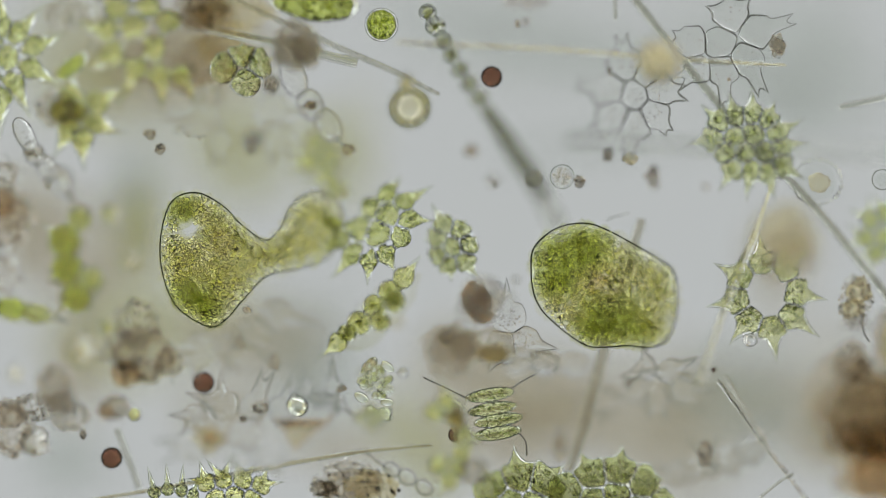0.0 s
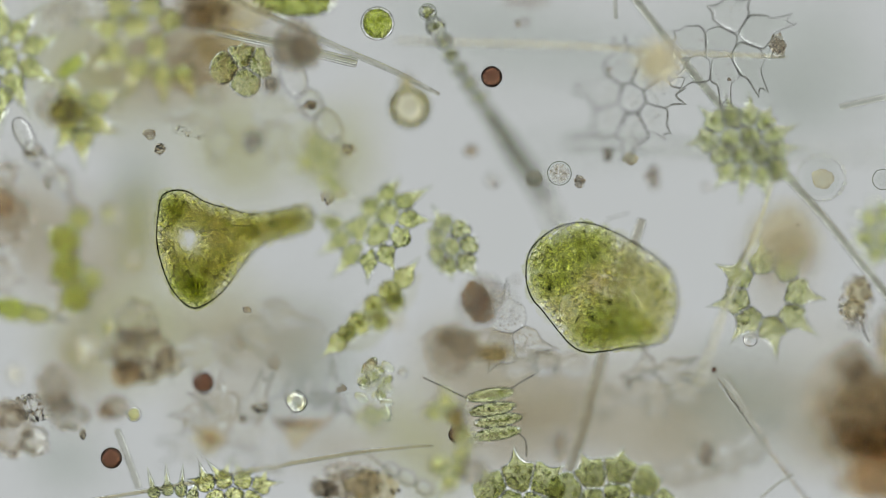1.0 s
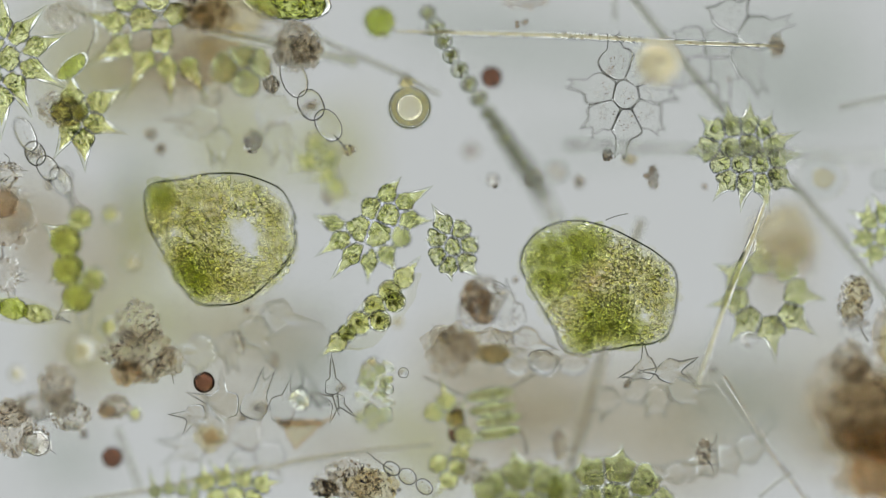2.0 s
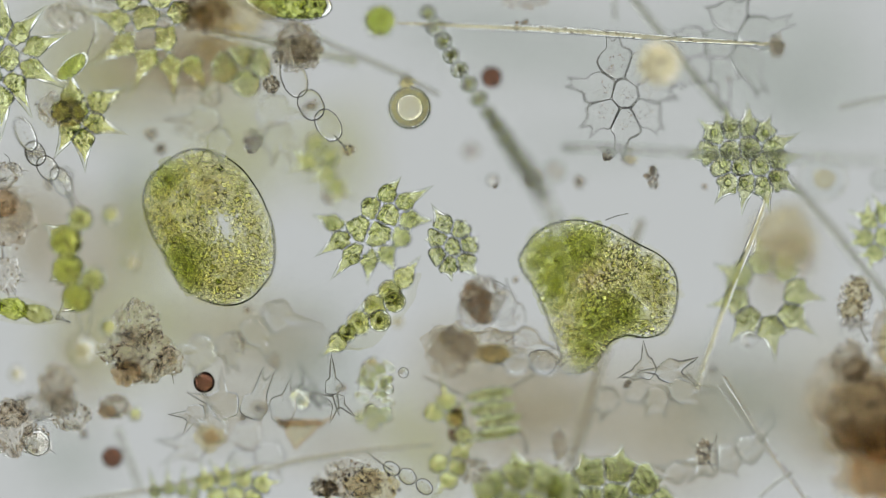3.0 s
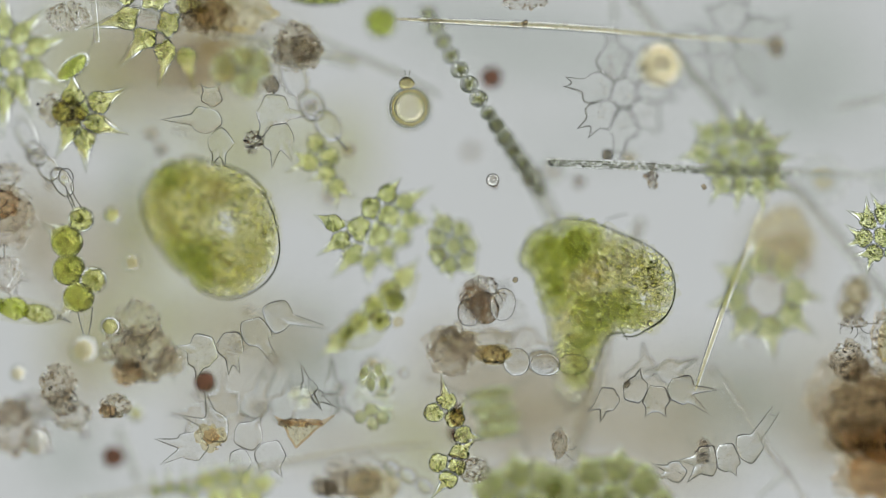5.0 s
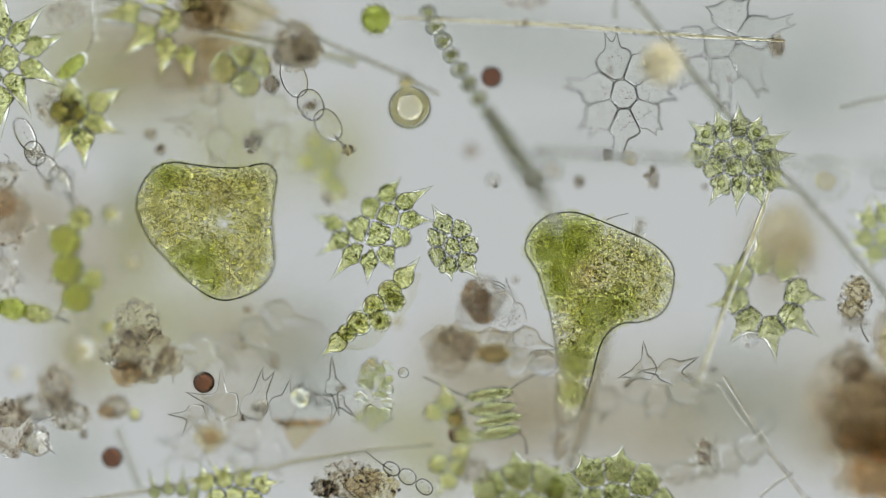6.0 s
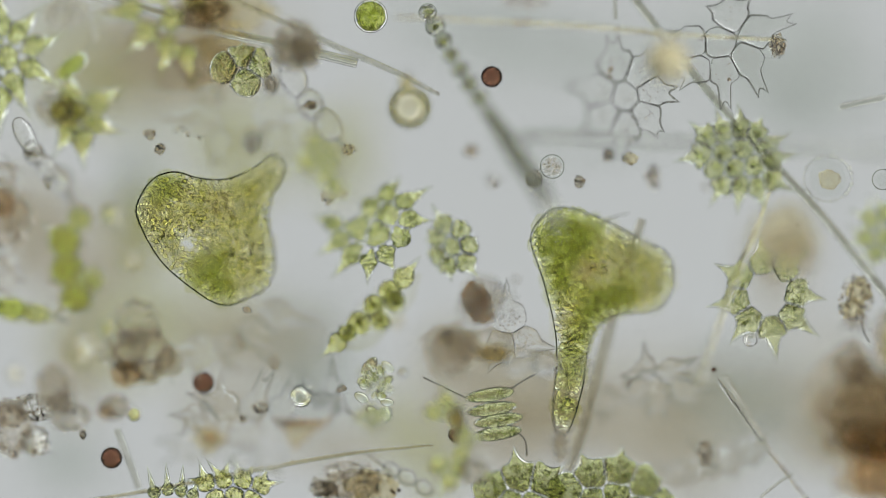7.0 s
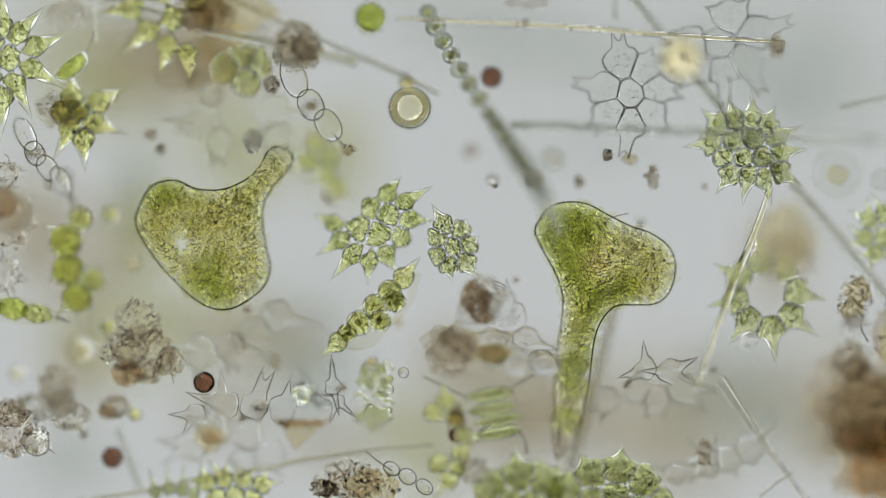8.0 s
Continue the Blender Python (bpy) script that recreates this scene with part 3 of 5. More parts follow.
    made["right"] = colony(1556, 422, 0.75, [(-20, -34, 235), (-28, 0, 185), (-10, 26, 140), (6, -44, 270), (8, 0, None), (28, -20, 320), (26, 24, 40)], 16, 26, "green colony with many sharp horns", slope=(-0.3, 0.2), width=0.7, base=0.95, reach=0.6)
    made["four"] = colony(428, 118, -0.7, [(-28, 2, None), (2, -18, 270), (30, -6, 340), (6, 24, None)], 23, 8, "clump of four rounded green cells", inner=DULL_GREEN, spread=0, width=0.6, reach=0.1, base=1.1, slope=(0, 0.1))
    made["blurred"] = colony(572, 285, 1.7, [(-12, -30, None), (12, -8, None), (-26, 2, 190), (8, 22, 130), (24, 46, 60)], 18, 26, "yellow-green colony above the sharp layer", inner=YELLOW_GREEN, slope=(0.5, -0.3))
    made["dirty"] = colony(135, 205, 0.42, [(30, 12, 20), (12, 38, 85), (38, -22, 330), (-8, 22, 120), (8, -8, None), (-22, -6, None), (-6, -30, 265)], 24, 34, "yellow spiny colony covered in brown dirt", inner=YELLOW_GREEN, slope=(0.3, -0.4), spread=0, width=0.9, base=0.8, reach=0.6)
    made["low"] = colony(798, 800, 0.85, [(-30, -70, None), (-8, -90, 260), (8, -60, 300), (16, 0, 320), (-22, 20, None), (-5, 48, 130), (10, 25, None), (22, -30, 10)], 16, 28, "yellow-green column of horned cells", inner=YELLOW_GREEN, slope=(0.3, -0.2), width=0.7, spread=0, base=0.95, reach=0.6)
    return made


# ---- emptied colonies and chains ----
def empties():
    made = {}
    made["top"] = empty_colony(1290, 75, -0.55, [
        (4, -48, 27, 7, 10, (200, 320), 14), (-66, 2, 27, 6, 0, (180, 215), 12), (-17, 2, 27, 6, 30, (), 0), (48, -18, 27, 5, 20, (335, 350), 34),
        (30, 30, 29, 5, 0, (55, 70), 30), (-55, 48, 22, 5, 40, (130, 160), 22), (-10, 50, 25, 5, 20, (95, 80), 34)],
        "clear emptied star colony of angular cells", slope=(0, -0.2), dots=9, wall=1.25, base=1.02, reach=0.16, wide=0.42)
    made["mid"] = empty_colony(1108, 165, -0.05, [
        (-14, -50, 23, 6, 10, (250, 275), 24), (-42, -4, 23, 5, 0, (185, 200), 26), (2, 6, 22, 6, 30, (), 0), (-32, 38, 23, 6, 0, (150, 125), 22),
        (2, 54, 23, 5, 15, (95, 110), 28), (36, 36, 22, 5, 45, (40, 60), 14), (28, -34, 25, 6, 0, (285, 320), 16), (46, -4, 22, 6, 20, (350, 20), 20)],
        "clear emptied colony of hexagonal cells", slope=(-0.9, 0.2), dots=22, wall=1.4, base=1.25, reach=0.1, wide=0.42)
    made["bottom"] = empty_colony(455, 722, 0.1, [
        (-60, -5, 27, 5, 100, (200, 265), 36), (-4, -4, 25, 5, 80, (300, 280), 34), (45, 2, 24, 5, 60, (285, 310), 30), (-110, 12, 18, 5, 20, (180, 120), 24)],
        "clear emptied cells joined in an arc, with horns", slope=(0.1, 0.5), dots=3)
    ob = thing("stained_empty_cell", 530, 765, 0.9, "three-sided emptied cell with rusty stained walls", "algae cell")
    empty_cell(ob, [(-28, -16), (5, -19), (38, -13), (16, 8), (-6, 28), (-19, 8)], 0, (0, 0), ((36, -13, 62, -30), (-28, -16, -44, -28)), 2.2, 10, bulge=-0.04, dots=26, skin=OCHRE, edge=RUST)
    detritus(534, 748, 0.9, [(0, 0, 36, 7, RUST), (-28, 2, 12, 8, BROWN)], 40, "rusty crust along a cell wall", thick=6, dark=10)
    made["bottom_b"] = empty_colony(395, 778, 1.0, [
        (-55, 12, 25, 5, 0, (190, 150), 36), (-15, -22, 26, 5, 50, (255, 200), 34), (45, -6, 26, 5, 20, (300,), 18), (82, 28, 26, 6, 0, (60, 120), 18), (30, 38, 20, 5, 0, (90,), 20)],
        "clear emptied colony with branching horns", dots=3)
    made["upper_b"] = empty_colony(440, 200, 1.0, [
        (45, 0, 30, 6, 0, (5, 120), 36), (-65, -28, 17, 5, 20, (230, 300), 12), (-75, 12, 28, 3, 180, (180,), 44), (52, 42, 26, 5, 10, (60, 100), 26), (-50, 52, 22, 4, 10, (80, 110), 20)],
        "large clear emptied cells with long horns", dots=4)
    made["square"] = empty_colony(903, 592, -0.6, [
        (-2, -26, 27, 4, 45, (265, 225), 36), (-12, 20, 27, 4, 50, (120, 150), 22), (24, 14, 26, 4, 40, (10, 60), 26)],
        "greyish emptied four-part colony with grainy walls", dots=70, slope=(0.3, -0.2), base=1.1)
    made["tri"] = empty_colony(1160, 655, 0.02, [
        (-18, -2, 19, 6, 0, (265, 140, 160), 26), (26, 2, 22, 3, 30, (335, 30, 180), 28)], "thin emptied cells with fine branching horns", dots=2, wall=1.1)
    made["tri_b"] = empty_colony(1150, 698, 0.92, [
        (-75, 10, 20, 6, 0, (150, 110), 18), (-25, -8, 22, 6, 20, (280,), 14), (10, 8, 24, 6, 0, (60, 120), 14), (55, -8, 24, 5, 10, (0, 40), 38)],
        "chain of emptied clear cells with pointed ends", dots=3, wall=1.1)
    made["right_b"] = empty_colony(1290, 810, 0.95, [
        (-40, 5, 25, 6, 0, (180, 130), 24), (-5, 0, 24, 5, 20, (60,), 14), (35, -18, 24, 5, 0, (310, 300), 42), (-95, 25, 18, 5, 0, (200, 160), 22)],
        "emptied stained cells in a slanting row", dots=16, wall=1.0)
    made["left_b"] = empty_colony(430, 600, 0.95, [
        (-72, 22, 28, 6, 10, (100, 190), 22), (-22, 12, 24, 5, 30, (70, 95), 24), (22, -12, 26, 5, 0, (50, 65), 26), (62, -40, 27, 4, 20, (10, 15), 30)],
        "row of emptied greenish cells with pointed tips", dots=9, slope=(0, 0), wall=0.9)
    made["bush"] = empty_colony(585, 690, 0.15, [(5, -6, 15, 5, 0, (265, 80), 34), (12, 20, 13, 5, 40, (200, 110, 40), 26)], "small crumpled emptied cells", dots=5, wall=1.0)
    made["bush_b"] = empty_colony(548, 690, 0.95, [(0, 0, 16, 5, 0, (250, 60), 28), (14, 12, 12, 5, 20, (30,), 20)], "crumpled emptied cell with thin tips", dots=5, wall=1.0)
    empty_chain(548, 190, 0.12, [(-28, -52, 38, 22, 70), (2, -4, 30, 22, 65), (33, 32, 32, 21, 60)], "chain of emptied clear oval cells", slope=(-0.2, 0.5), tail=[(44, 50), (54, 62), (66, 76)])
    empty_chain(70, 280, 0.15, [(-26, -42, 34, 16, 62), (-8, -8, 24, 17, 62), (15, 18, 25, 17, 55), (40, 42, 30, 16, 60)], "chain of emptied clear oval cells by a colony", slope=(0.5, 0.7), tail=[(48, 58), (56, 70), (62, 86)])
    empty_chain(934, 643, 0.95, [(-20, -2, 24, 24, 0), (31, 2, 27, 20, 5), (80, 2, 28, 18, 0)], "row of emptied round cells", wall=1.0, tail=[(-44, 0), (-80, -5)])
    empty_chain(725, 848, -0.05, [(-32, -18, 16, 11, 30), (-4, -4, 17, 13, 35), (26, 14, 17, 12, 40)], "short chain of emptied boxy cells")
    empty_chain(850, 545, 1.0, [(-20, 8, 26, 20, 90), (8, 0, 30, 24, 70), (40, -6, 30, 22, 100)], "overlapping emptied clear cells", wall=0.9)
    empty_chain(958, 640, 0.25, [(0, 0, 26, 20, 10)], "single emptied clear cell")
    return made


# ---- threads, needles and bead chains ----
def threads():
    made = {}
    thread("algae_filament", [(1095, -40, -1.15), (1200, 95, -1.1), (1300, 215, -1.05), (1400, 320, -1.1), (1480, 410, -1.25), (1600, 560, -1.4)], 8, GREY_THREAD, "long straight grey algal filament", "filament", core=GREY_THREAD)
    thread("needle", [(1378, 290, -0.5), (1340, 400, -0.1), (1300, 495, 0.3), (1265, 590, 0.75), (1230, 692, 1.05)], 6.5, SILICA, "long clear silica needle", "needle", ends=0.5, core=PALE_GOLD)
    made["bar"] = thread("needle", [(700, 38, 0.75), (830, 44, 0.6), (1000, 52, 0.45), (1200, 68, 0.2), (1390, 78, -0.3)], 6.5, SILICA, "long glassy needle lying level", "needle", ends=0.4, core=OCHRE, dashes=90)
    made["grainy"] = thread("algae_filament", [(978, 291, 1.0), (1080, 294, 1.0), (1200, 300, 1.1), (1320, 305, 1.4), (1480, 312, 2.0), (1620, 318, 2.4)], 8.5, CLEAR, "clear filament filled with dark grain rows", "filament", dashes=620, grains=DASH)
    thread("needle", [(100, -30, -1.1), (250, 15, -1.05), (400, 58, -1.0), (520, 85, -0.9), (632, 112, -0.85)], 9, GREY_THREAD, "straight grey needle", "needle", core=SILICA)
    thread("needle", [(380, -15, -0.95), (480, 30, -0.95), (600, 85, -1.0), (700, 128, -0.9), (778, 168, -0.95)], 6, GREY_THREAD, "thin clear needle with grains", "needle", ends=0.6, dashes=60)
    thread("needle", [(130, 890, -0.9), (300, 862, -0.95), (480, 826, -0.9), (640, 800, -0.85), (768, 788, -0.8)], 5.5, GREY_THREAD, "tapering straw-coloured needle", "needle", ends=0.45, core=OCHRE, dashes=24)
    thread("needle", [(1272, 674, -0.8), (1310, 728, -0.7), (1345, 778, -0.65), (1390, 835, -0.6), (1440, 895, -0.6)], 3.8, CLEAR, "clear needle broken into dashes", "needle", dashes=46, grains=DARK_RIM)
    thread("needle", [(1282, 667, 0.0), (1318, 722, 0.0), (1350, 775, 0.0), (1390, 832, -0.05), (1432, 892, -0.1)], 4.6, CLEAR, "clear needle with a rough knot", "needle", dashes=40)
    thread("needle", [(1345, 880, -0.5), (1380, 852, -0.5), (1405, 838, -0.5)], 3, GREY_THREAD, "short grey splinter", "needle")
    thread("needle", [(1486, 190, -1.0), (1530, 180, -1.0), (1600, 165, -1.0)], 6, GREY_THREAD, "short straight grey rod", "needle")
    thread("needle", [(1137, 388, -1.2), (1120, 440, -1.3), (1085, 560, -1.5), (1050, 700, -1.75), (1008, 840, -2.1)], 12, GREY_THREAD, "thick dim grey rod", "needle", ends=0.7, core=BROWN)
    thread("needle", [(206, 760, -1.2), (225, 810, -1.3), (245, 865, -1.4)], 6, GREY_THREAD, "short dim grey rod", "needle")
    thread("needle", [(1088, -10, -1.1), (1089, 12, -1.1), (1090, 34, -1.1)], 4, GREY_THREAD, "short upright grey rod", "needle")
    thread("needle", [(0, 75, -1.1), (18, 97, -1.1), (36, 122, -1.1)], 4, GREY_THREAD, "short slanting grey rod", "needle")
    thread("flagellum", [(1072, 390, 0.05), (1090, 383, 0.05), (1112, 378, 0.05)], 1.0, CLEAR_EDGE, "fine hair-like flagellum", "flagellum")
    thread("needle", [(646, 798, -0.1), (668, 816, -0.1), (694, 834, -0.1)], 1.2, CLEAR_EDGE, "thin splinter", "needle")
    thread("flagellum", [(1524, 556, -0.3), (1526, 584, -0.3), (1538, 606, -0.3)], 1.6, CLEAR_EDGE, "curved dark hook on a tan clump", "flagellum")
    tuft = thing("bristle_tuft", 884, 505, -0.1, "tuft of three short clear bristles", "bristles")
    for k in range(3):
        part("bristle", Geo().tube([(-12, -8 + 6 * k, 0), (0, -5 + 6 * k, 0), (10, 2 + 6 * k, 0)], 1.0, 5), CLEAR_EDGE, tuft)
    thread("needle", [(165, -10, 0.9), (168, 30, 0.9), (172, 75, 0.9)], 5, CLEAR, "clear upright rod", "needle")

    # slanting chain of beads that sinks away from the sharp layer
    beads = []
    x, y, k = 757.0, 22.0, 0
    while y < 345:
        t = (y - 22) / 320
        r = 17 if y < 190 else 15
        px = 757 + 52 * min(1, (y - 22) / 95) + max(0, y - 117) * 0.655
        z = -75 + 1.35 * (y - 22) * (1 - 0.25 * t)
        beads.append((px - 840, y - 165, z, r * rng.uniform(0.9, 1.1)))
        y += r * 1.5
    bead_chain("bead_filament", 840, 165, 0.0, beads, "grey chain of round grainy beads", BEAD, CLEAR, "filament", dark=DASH)
    thread("filament_end", [(868, 205, 1.3), (905, 262, 1.8), (945, 318, 2.3), (965, 360, 2.5), (990, 410, 2.9)], 15, GREY_THREAD, "dim end of a bead filament", "filament", ends=0.7)

    ob = thing("algae_chain", 125, 460, 0.25, "chain of yellow-green cells with single short spines", "algae chain")
    for dx, dy, dz, r, out, long in ((-8, -36, 0, 28, 212, 26), (-3, 15, 3, 27, 148, 18), (12, 66, -6, 27, 138, 18)):
        green_cell(ob, dx, dy, dz, r, (out,), (), long, 0.6, YELLOW_GREEN, 0, fill=0.25, base=0.96)
    ob = bead_chain("algae_chain", 130, 460, 1.0, [(14, -71, 0, 23), (-11, -31, 4, 28), (-8, 18, 0, 28), (10, 66, 2, 27), (36, 36, 16, 24)], "green chain of round cells under an empty flask cell", YELLOW_GREEN, GREEN_WALL)
    flask = curve([(0, -90, 0), (-10, -112, 0), (-13, -128, 0), (-25, -140, 0), (-22, -158, 0), (-8, -160, 0), (0, -146, 0), (-4, -128, 0), (3, -110, 0), (14, -93, 0)], 5)
    part("empty_cell", Geo().tube(flask, 1.1, 6), CLEAR_EDGE, ob, "clear flask-shaped cell")
    part("core", Geo().ball(-15, -142, 0, 8, 8, 6, level=3), SILICA, ob)
    for pts in (((8, 92), (14, 118), (22, 146)), ((34, 84), (30, 118), (22, 146))):
        part("spine", Geo().tube(curve([(a, b, 0) for a, b in pts], 5), 1.1, 6), CLEAR_EDGE, ob)
    ob = bead_chain("algae_chain", 660, 560, -0.25, [(30, -44, 8, 21), (4, -18, 4, 22), (-24, 12, 0, 23), (38, -26, 50, 20), (12, 8, 50, 20), (-46, 30, 6, 17)],
                    "thick green chain of rounded cells with pointed ends", YELLOW_GREEN, GREEN_WALL)
    for dx, dy, dz, r, out, long in ((54, -68, 0, 20, 308, 30), (-62, 46, 0, 18, 142, 30)):
        green_cell(ob, dx, dy, dz, r, (out,), (), long, 0.66, YELLOW_GREEN, 0, fill=0.6, base=0.96)
    ob = thing("spindle_algae", 28, 546, 0.45, "dark green spindle cell with a pointed tail", "algae cell")
    part("wall", Geo().ball(-8, 0, 0, 92, 25, 22, 11, 4), HAZE_GREEN, ob)
    for dx, dy, rx, mat in ((-52, -9, 30, DEEP_GREEN), (-4, 0, 26, DEEP_GREEN), (38, 9, 28, GREEN)):
        g = Geo().ball(dx, dy, 0, rx, 20 if dx < 20 else 17, 16, 11, 3, 0.12)
        for _ in range(40):
            u, w = rng.uniform(-rx, rx) * 0.8, rng.uniform(-13, 13)
            g.ball(dx + u, dy + w + u * 0.19, rng.uniform(-10, 10), rng.uniform(1.6, 3.0), level=1)
        part("chloroplast", g, mat, ob, "grainy green segment")
    part("tail", Geo().tube(curve([(72, 15, 0), (84, 19, 0), (98, 26, 0)], 5), (5, 5, 4.4, 4, 3.4, 3, 2.6, 2, 1.6, 1.2, 0.8), 6), CLEAR_EDGE, ob)
    ob = thing("algae_envelope", 672, 555, 0.25, "faint green slime round a cell chain", "slime")
    part("film", Geo().ball(0, 0, 0, 92, 34, 30, -47, 4, 0.12), HAZE_GREEN, ob)

    # four spindle cells side by side with long bristles
    ob = thing("bristle_algae", 868, 735, -0.6, "four green spindle cells stacked with long bristles", "algae colony")
    for dy, dx, turn in ((-36, -1, -9), (-11, 3, -9), (9, 14, -9), (32, 12, -9)):
        c = part("cell", Geo().ball(dx, dy, 0, 43, 12, 11, turn, 3), GREEN_WALL, ob)
        part("chloroplast", Geo().ball(dx, dy, 0, 41.5, 11.2, 9, turn, 3, 0.06), DULL_GREEN, c)
        g = Geo()
        for _ in range(60):
            u = rng.uniform(-33, 33)
            g.ball(dx + u, dy - u * 0.15 + rng.uniform(-7, 7), rng.uniform(-5, 5), rng.uniform(0.9, 2.2), level=1, rough=0.2)
        part("grain", g, DARK_GRAIN, c, "", "stuff")
        line = []
        for a in np.linspace(0, 6.283, 40, endpoint=False):
            u, w = 43 * math.cos(a), 12 * math.sin(a)
            line.append((dx + u + w * 0.15, dy + w - u * 0.15, 0))
        part("rim", Geo().tube(line, 1.0, 5, True), CELL_RIM, c, "thin dark rim")
    for pts in (((-44, -31), (-75, -46), (-119, -67)), ((36, -46), (55, -59), (78, -72)), ((-40, 42), (-54, 60), (-58, 84)), ((48, 30), (62, 46), (64, 72))):
        part("bristle", Geo().tube(curve([(a, b, 0) for a, b in pts], 6), 1.5, 6), CLEAR_EDGE, ob)
    return made


# ---- round cells ----
def spores():
    made = {}
    made["green"] = spore("green_cell", 675, 44, -0.72, 29, DEEP_GREEN, "round bright green cell with grainy contents", "algae cell", inner=0.9, grains=90)
    made["gold"] = spore("golden_cell", 725, 191, 0.1, 35, PALE_GOLD, "round golden shell with a pale middle", "algae cell", wall=CLEAR, inner=0.66, rim=CELL_RIM)
    for dz, q, w in ((-70, 32, 2.8), (-10, 27, 3.2), (70, 30, 2.6)):
        line = [(q * math.cos(a), q * math.sin(a), dz) for a in np.linspace(0, 6.283, 40, endpoint=False)]
        part("shell_band", Geo().tube(line, w, 8, True), GOLD, made["gold"], "thick golden band")
        for radius, thick in ((35, 1.3), (q - w - 1, 1.0)):
            line = [(radius * math.cos(a), radius * math.sin(a), dz) for a in np.linspace(0, 6.283, 40, endpoint=False)]
            part("shell_edge", Geo().tube(line, thick, 6, True), PELLICLE, made["gold"], "dark shell edge")
    spike = thing("small_cell", 720, 148, 1.0, "tiny tan cell beside a golden shell", "algae cell")
    part("body", Geo().ball(0, 0, 0, 14, 11, 11, level=3, rough=0.15), GOLD, spike)
    part("bristle", Geo().tube([(-2, -9, 0), (-4, -24, 3)], 0.8, 5), CLEAR_EDGE, spike)
    part("bristle", Geo().tube([(3, -9, 0), (6, -24, 3)], 0.8, 5), CLEAR_EDGE, spike)
    for x, y, f, r in ((870, 136, -1.0, 17), (361, 677, -0.05, 17), (197, 811, -0.95, 17), (809, 769, -0.75, 14)):
        made["brown%d" % x] = spore("brown_spore", x, y, f, r, RED_BROWN, "round dark reddish-brown spore", "spore", wall=PALE_BROWN, inner=0.93, group="brown spores", rim=DARK_RIM)
    made["glass"] = spore("clear_cell", 526, 713, -0.95, 19, CLEAR, "clear round cell with a dark rim", "algae cell", wall=OVAL_WALL, inner=0.75, grains=5)
    made["halo"] = spore("halo_cell", 1447, 322, -0.85, 42, HAZE_GREY, "clear shell round a yellow core", "algae cell", wall=HAZE_GREY, inner=0.78, rim=CLEAR, core=OCHRE, corer=0.46)
    g = Geo()
    for k in range(26):
        a = 2 * math.pi * k / 26
        g.ball(43 * math.cos(a), 40 * math.sin(a), rng.uniform(-5, 5), rng.uniform(2.5, 6), level=1, rough=0.3)
    part("crust", g, SILICA, made["halo"], "rough glassy crust", "stuff")
    spore("clear_cell", 1562, 318, -0.8, 18, HAZE_GREY, "clear round cell at the edge of a colony", "algae cell", wall=HAZE_GREY, inner=0.7, grains=12)
    made["fuzzy"] = spore("clear_cell", 993, 313, -0.85, 21, PALE_BROWN, "pale fuzzy round cell", "algae cell", wall=HAZE_GREY, inner=0.85, grains=110)
    made["pale"] = spore("yellow_cell", 1166, 112, 2.1, 40, CREAM, "large pale yellow ball above the sharp layer", "algae cell", wall=CREAM, inner=0.8)
    for x, y, f, r in ((200, 382, 1.5, 15), (235, 466, 1.6, 15), (195, 578, 1.1, 17), (150, 618, 1.9, 24), (237, 733, -0.8, 13), (35, 660, 1.8, 14)):
        spore("yellow_cell", x, y, f, r, YELLOW_GREEN if f < 1.55 else OCHRE, "small pale yellow ball off the sharp layer", "algae cell", group="small yellow cells")
    spore("clear_cell", 714, 660, 0.0, 9, CLEAR, "tiny clear ring cell", "algae cell", inner=0.6)
    spore("clear_cell", 1328, 601, -0.95, 12, CLEAR, "tiny clear bubble cell", "algae cell", inner=0.6)
    spore("clear_cell", 1264, 655, -1.1, 5, RED_BROWN, "tiny dark dot cell", "algae cell", inner=0.7)
    spore("clear_cell", 872, 319, 0.95, 11, CLEAR, "tiny clear grainy cell", "algae cell", inner=0.8, grains=20)

    # green cell with a flagellum, and a pond cell at the top edge
    made["oval"] = thing("flagellate", 128, 119, 0.38, "green spindle cell with a fine flagellum", "algae cell")
    ob = made["oval"]
    part("wall", Geo().ball(0, 0, 0, 35, 17, 15, -40, 4), GREEN_WALL, ob)
    g = Geo().ball(0, 0, 0, 31, 14, 12, -40, 3, 0.08)
    for _ in range(30):
        u, w = rng.uniform(-20, 20), rng.uniform(-8, 8)
        g.ball(u * 0.77 + w * 0.64, -u * 0.64 + w * 0.77, rng.uniform(-6, 6), rng.uniform(1.5, 3), level=1)
    part("chloroplast", g, DEEP_GREEN, ob)
    part("flagellum", Geo().tube(curve([(26, -22, 0), (33, -40, 2), (40, -62, 5)], 6), 1.0, 5), CLEAR_EDGE, ob)

    # oval cells in loose groups
    made["quads"] = thing("oval_cells", 665, 688, -0.35, "loose heap of small oval green cells", "algae colony")
    for k in range(20):
        dx, dy = rng.uniform(-36, 26), rng.uniform(-46, 50)
        a, z = rng.uniform(-60, 60), rng.uniform(-40, 40)
        u, w = (12 * rng.uniform(0.7, 1.2), 8 * rng.uniform(0.8, 1.1)) if k % 4 else (8.5, 8.5)
        c = part("cell", Geo().ball(dx, dy, z, u, w, w, a, 3), OVAL_WALL, made["quads"])
        if k % 3 == 0:
            part("chloroplast", Geo().ball(dx + 2, dy - 1, z, u * 0.7, w * 0.65, w * 0.6, a, 2, 0.2), GREEN, c)
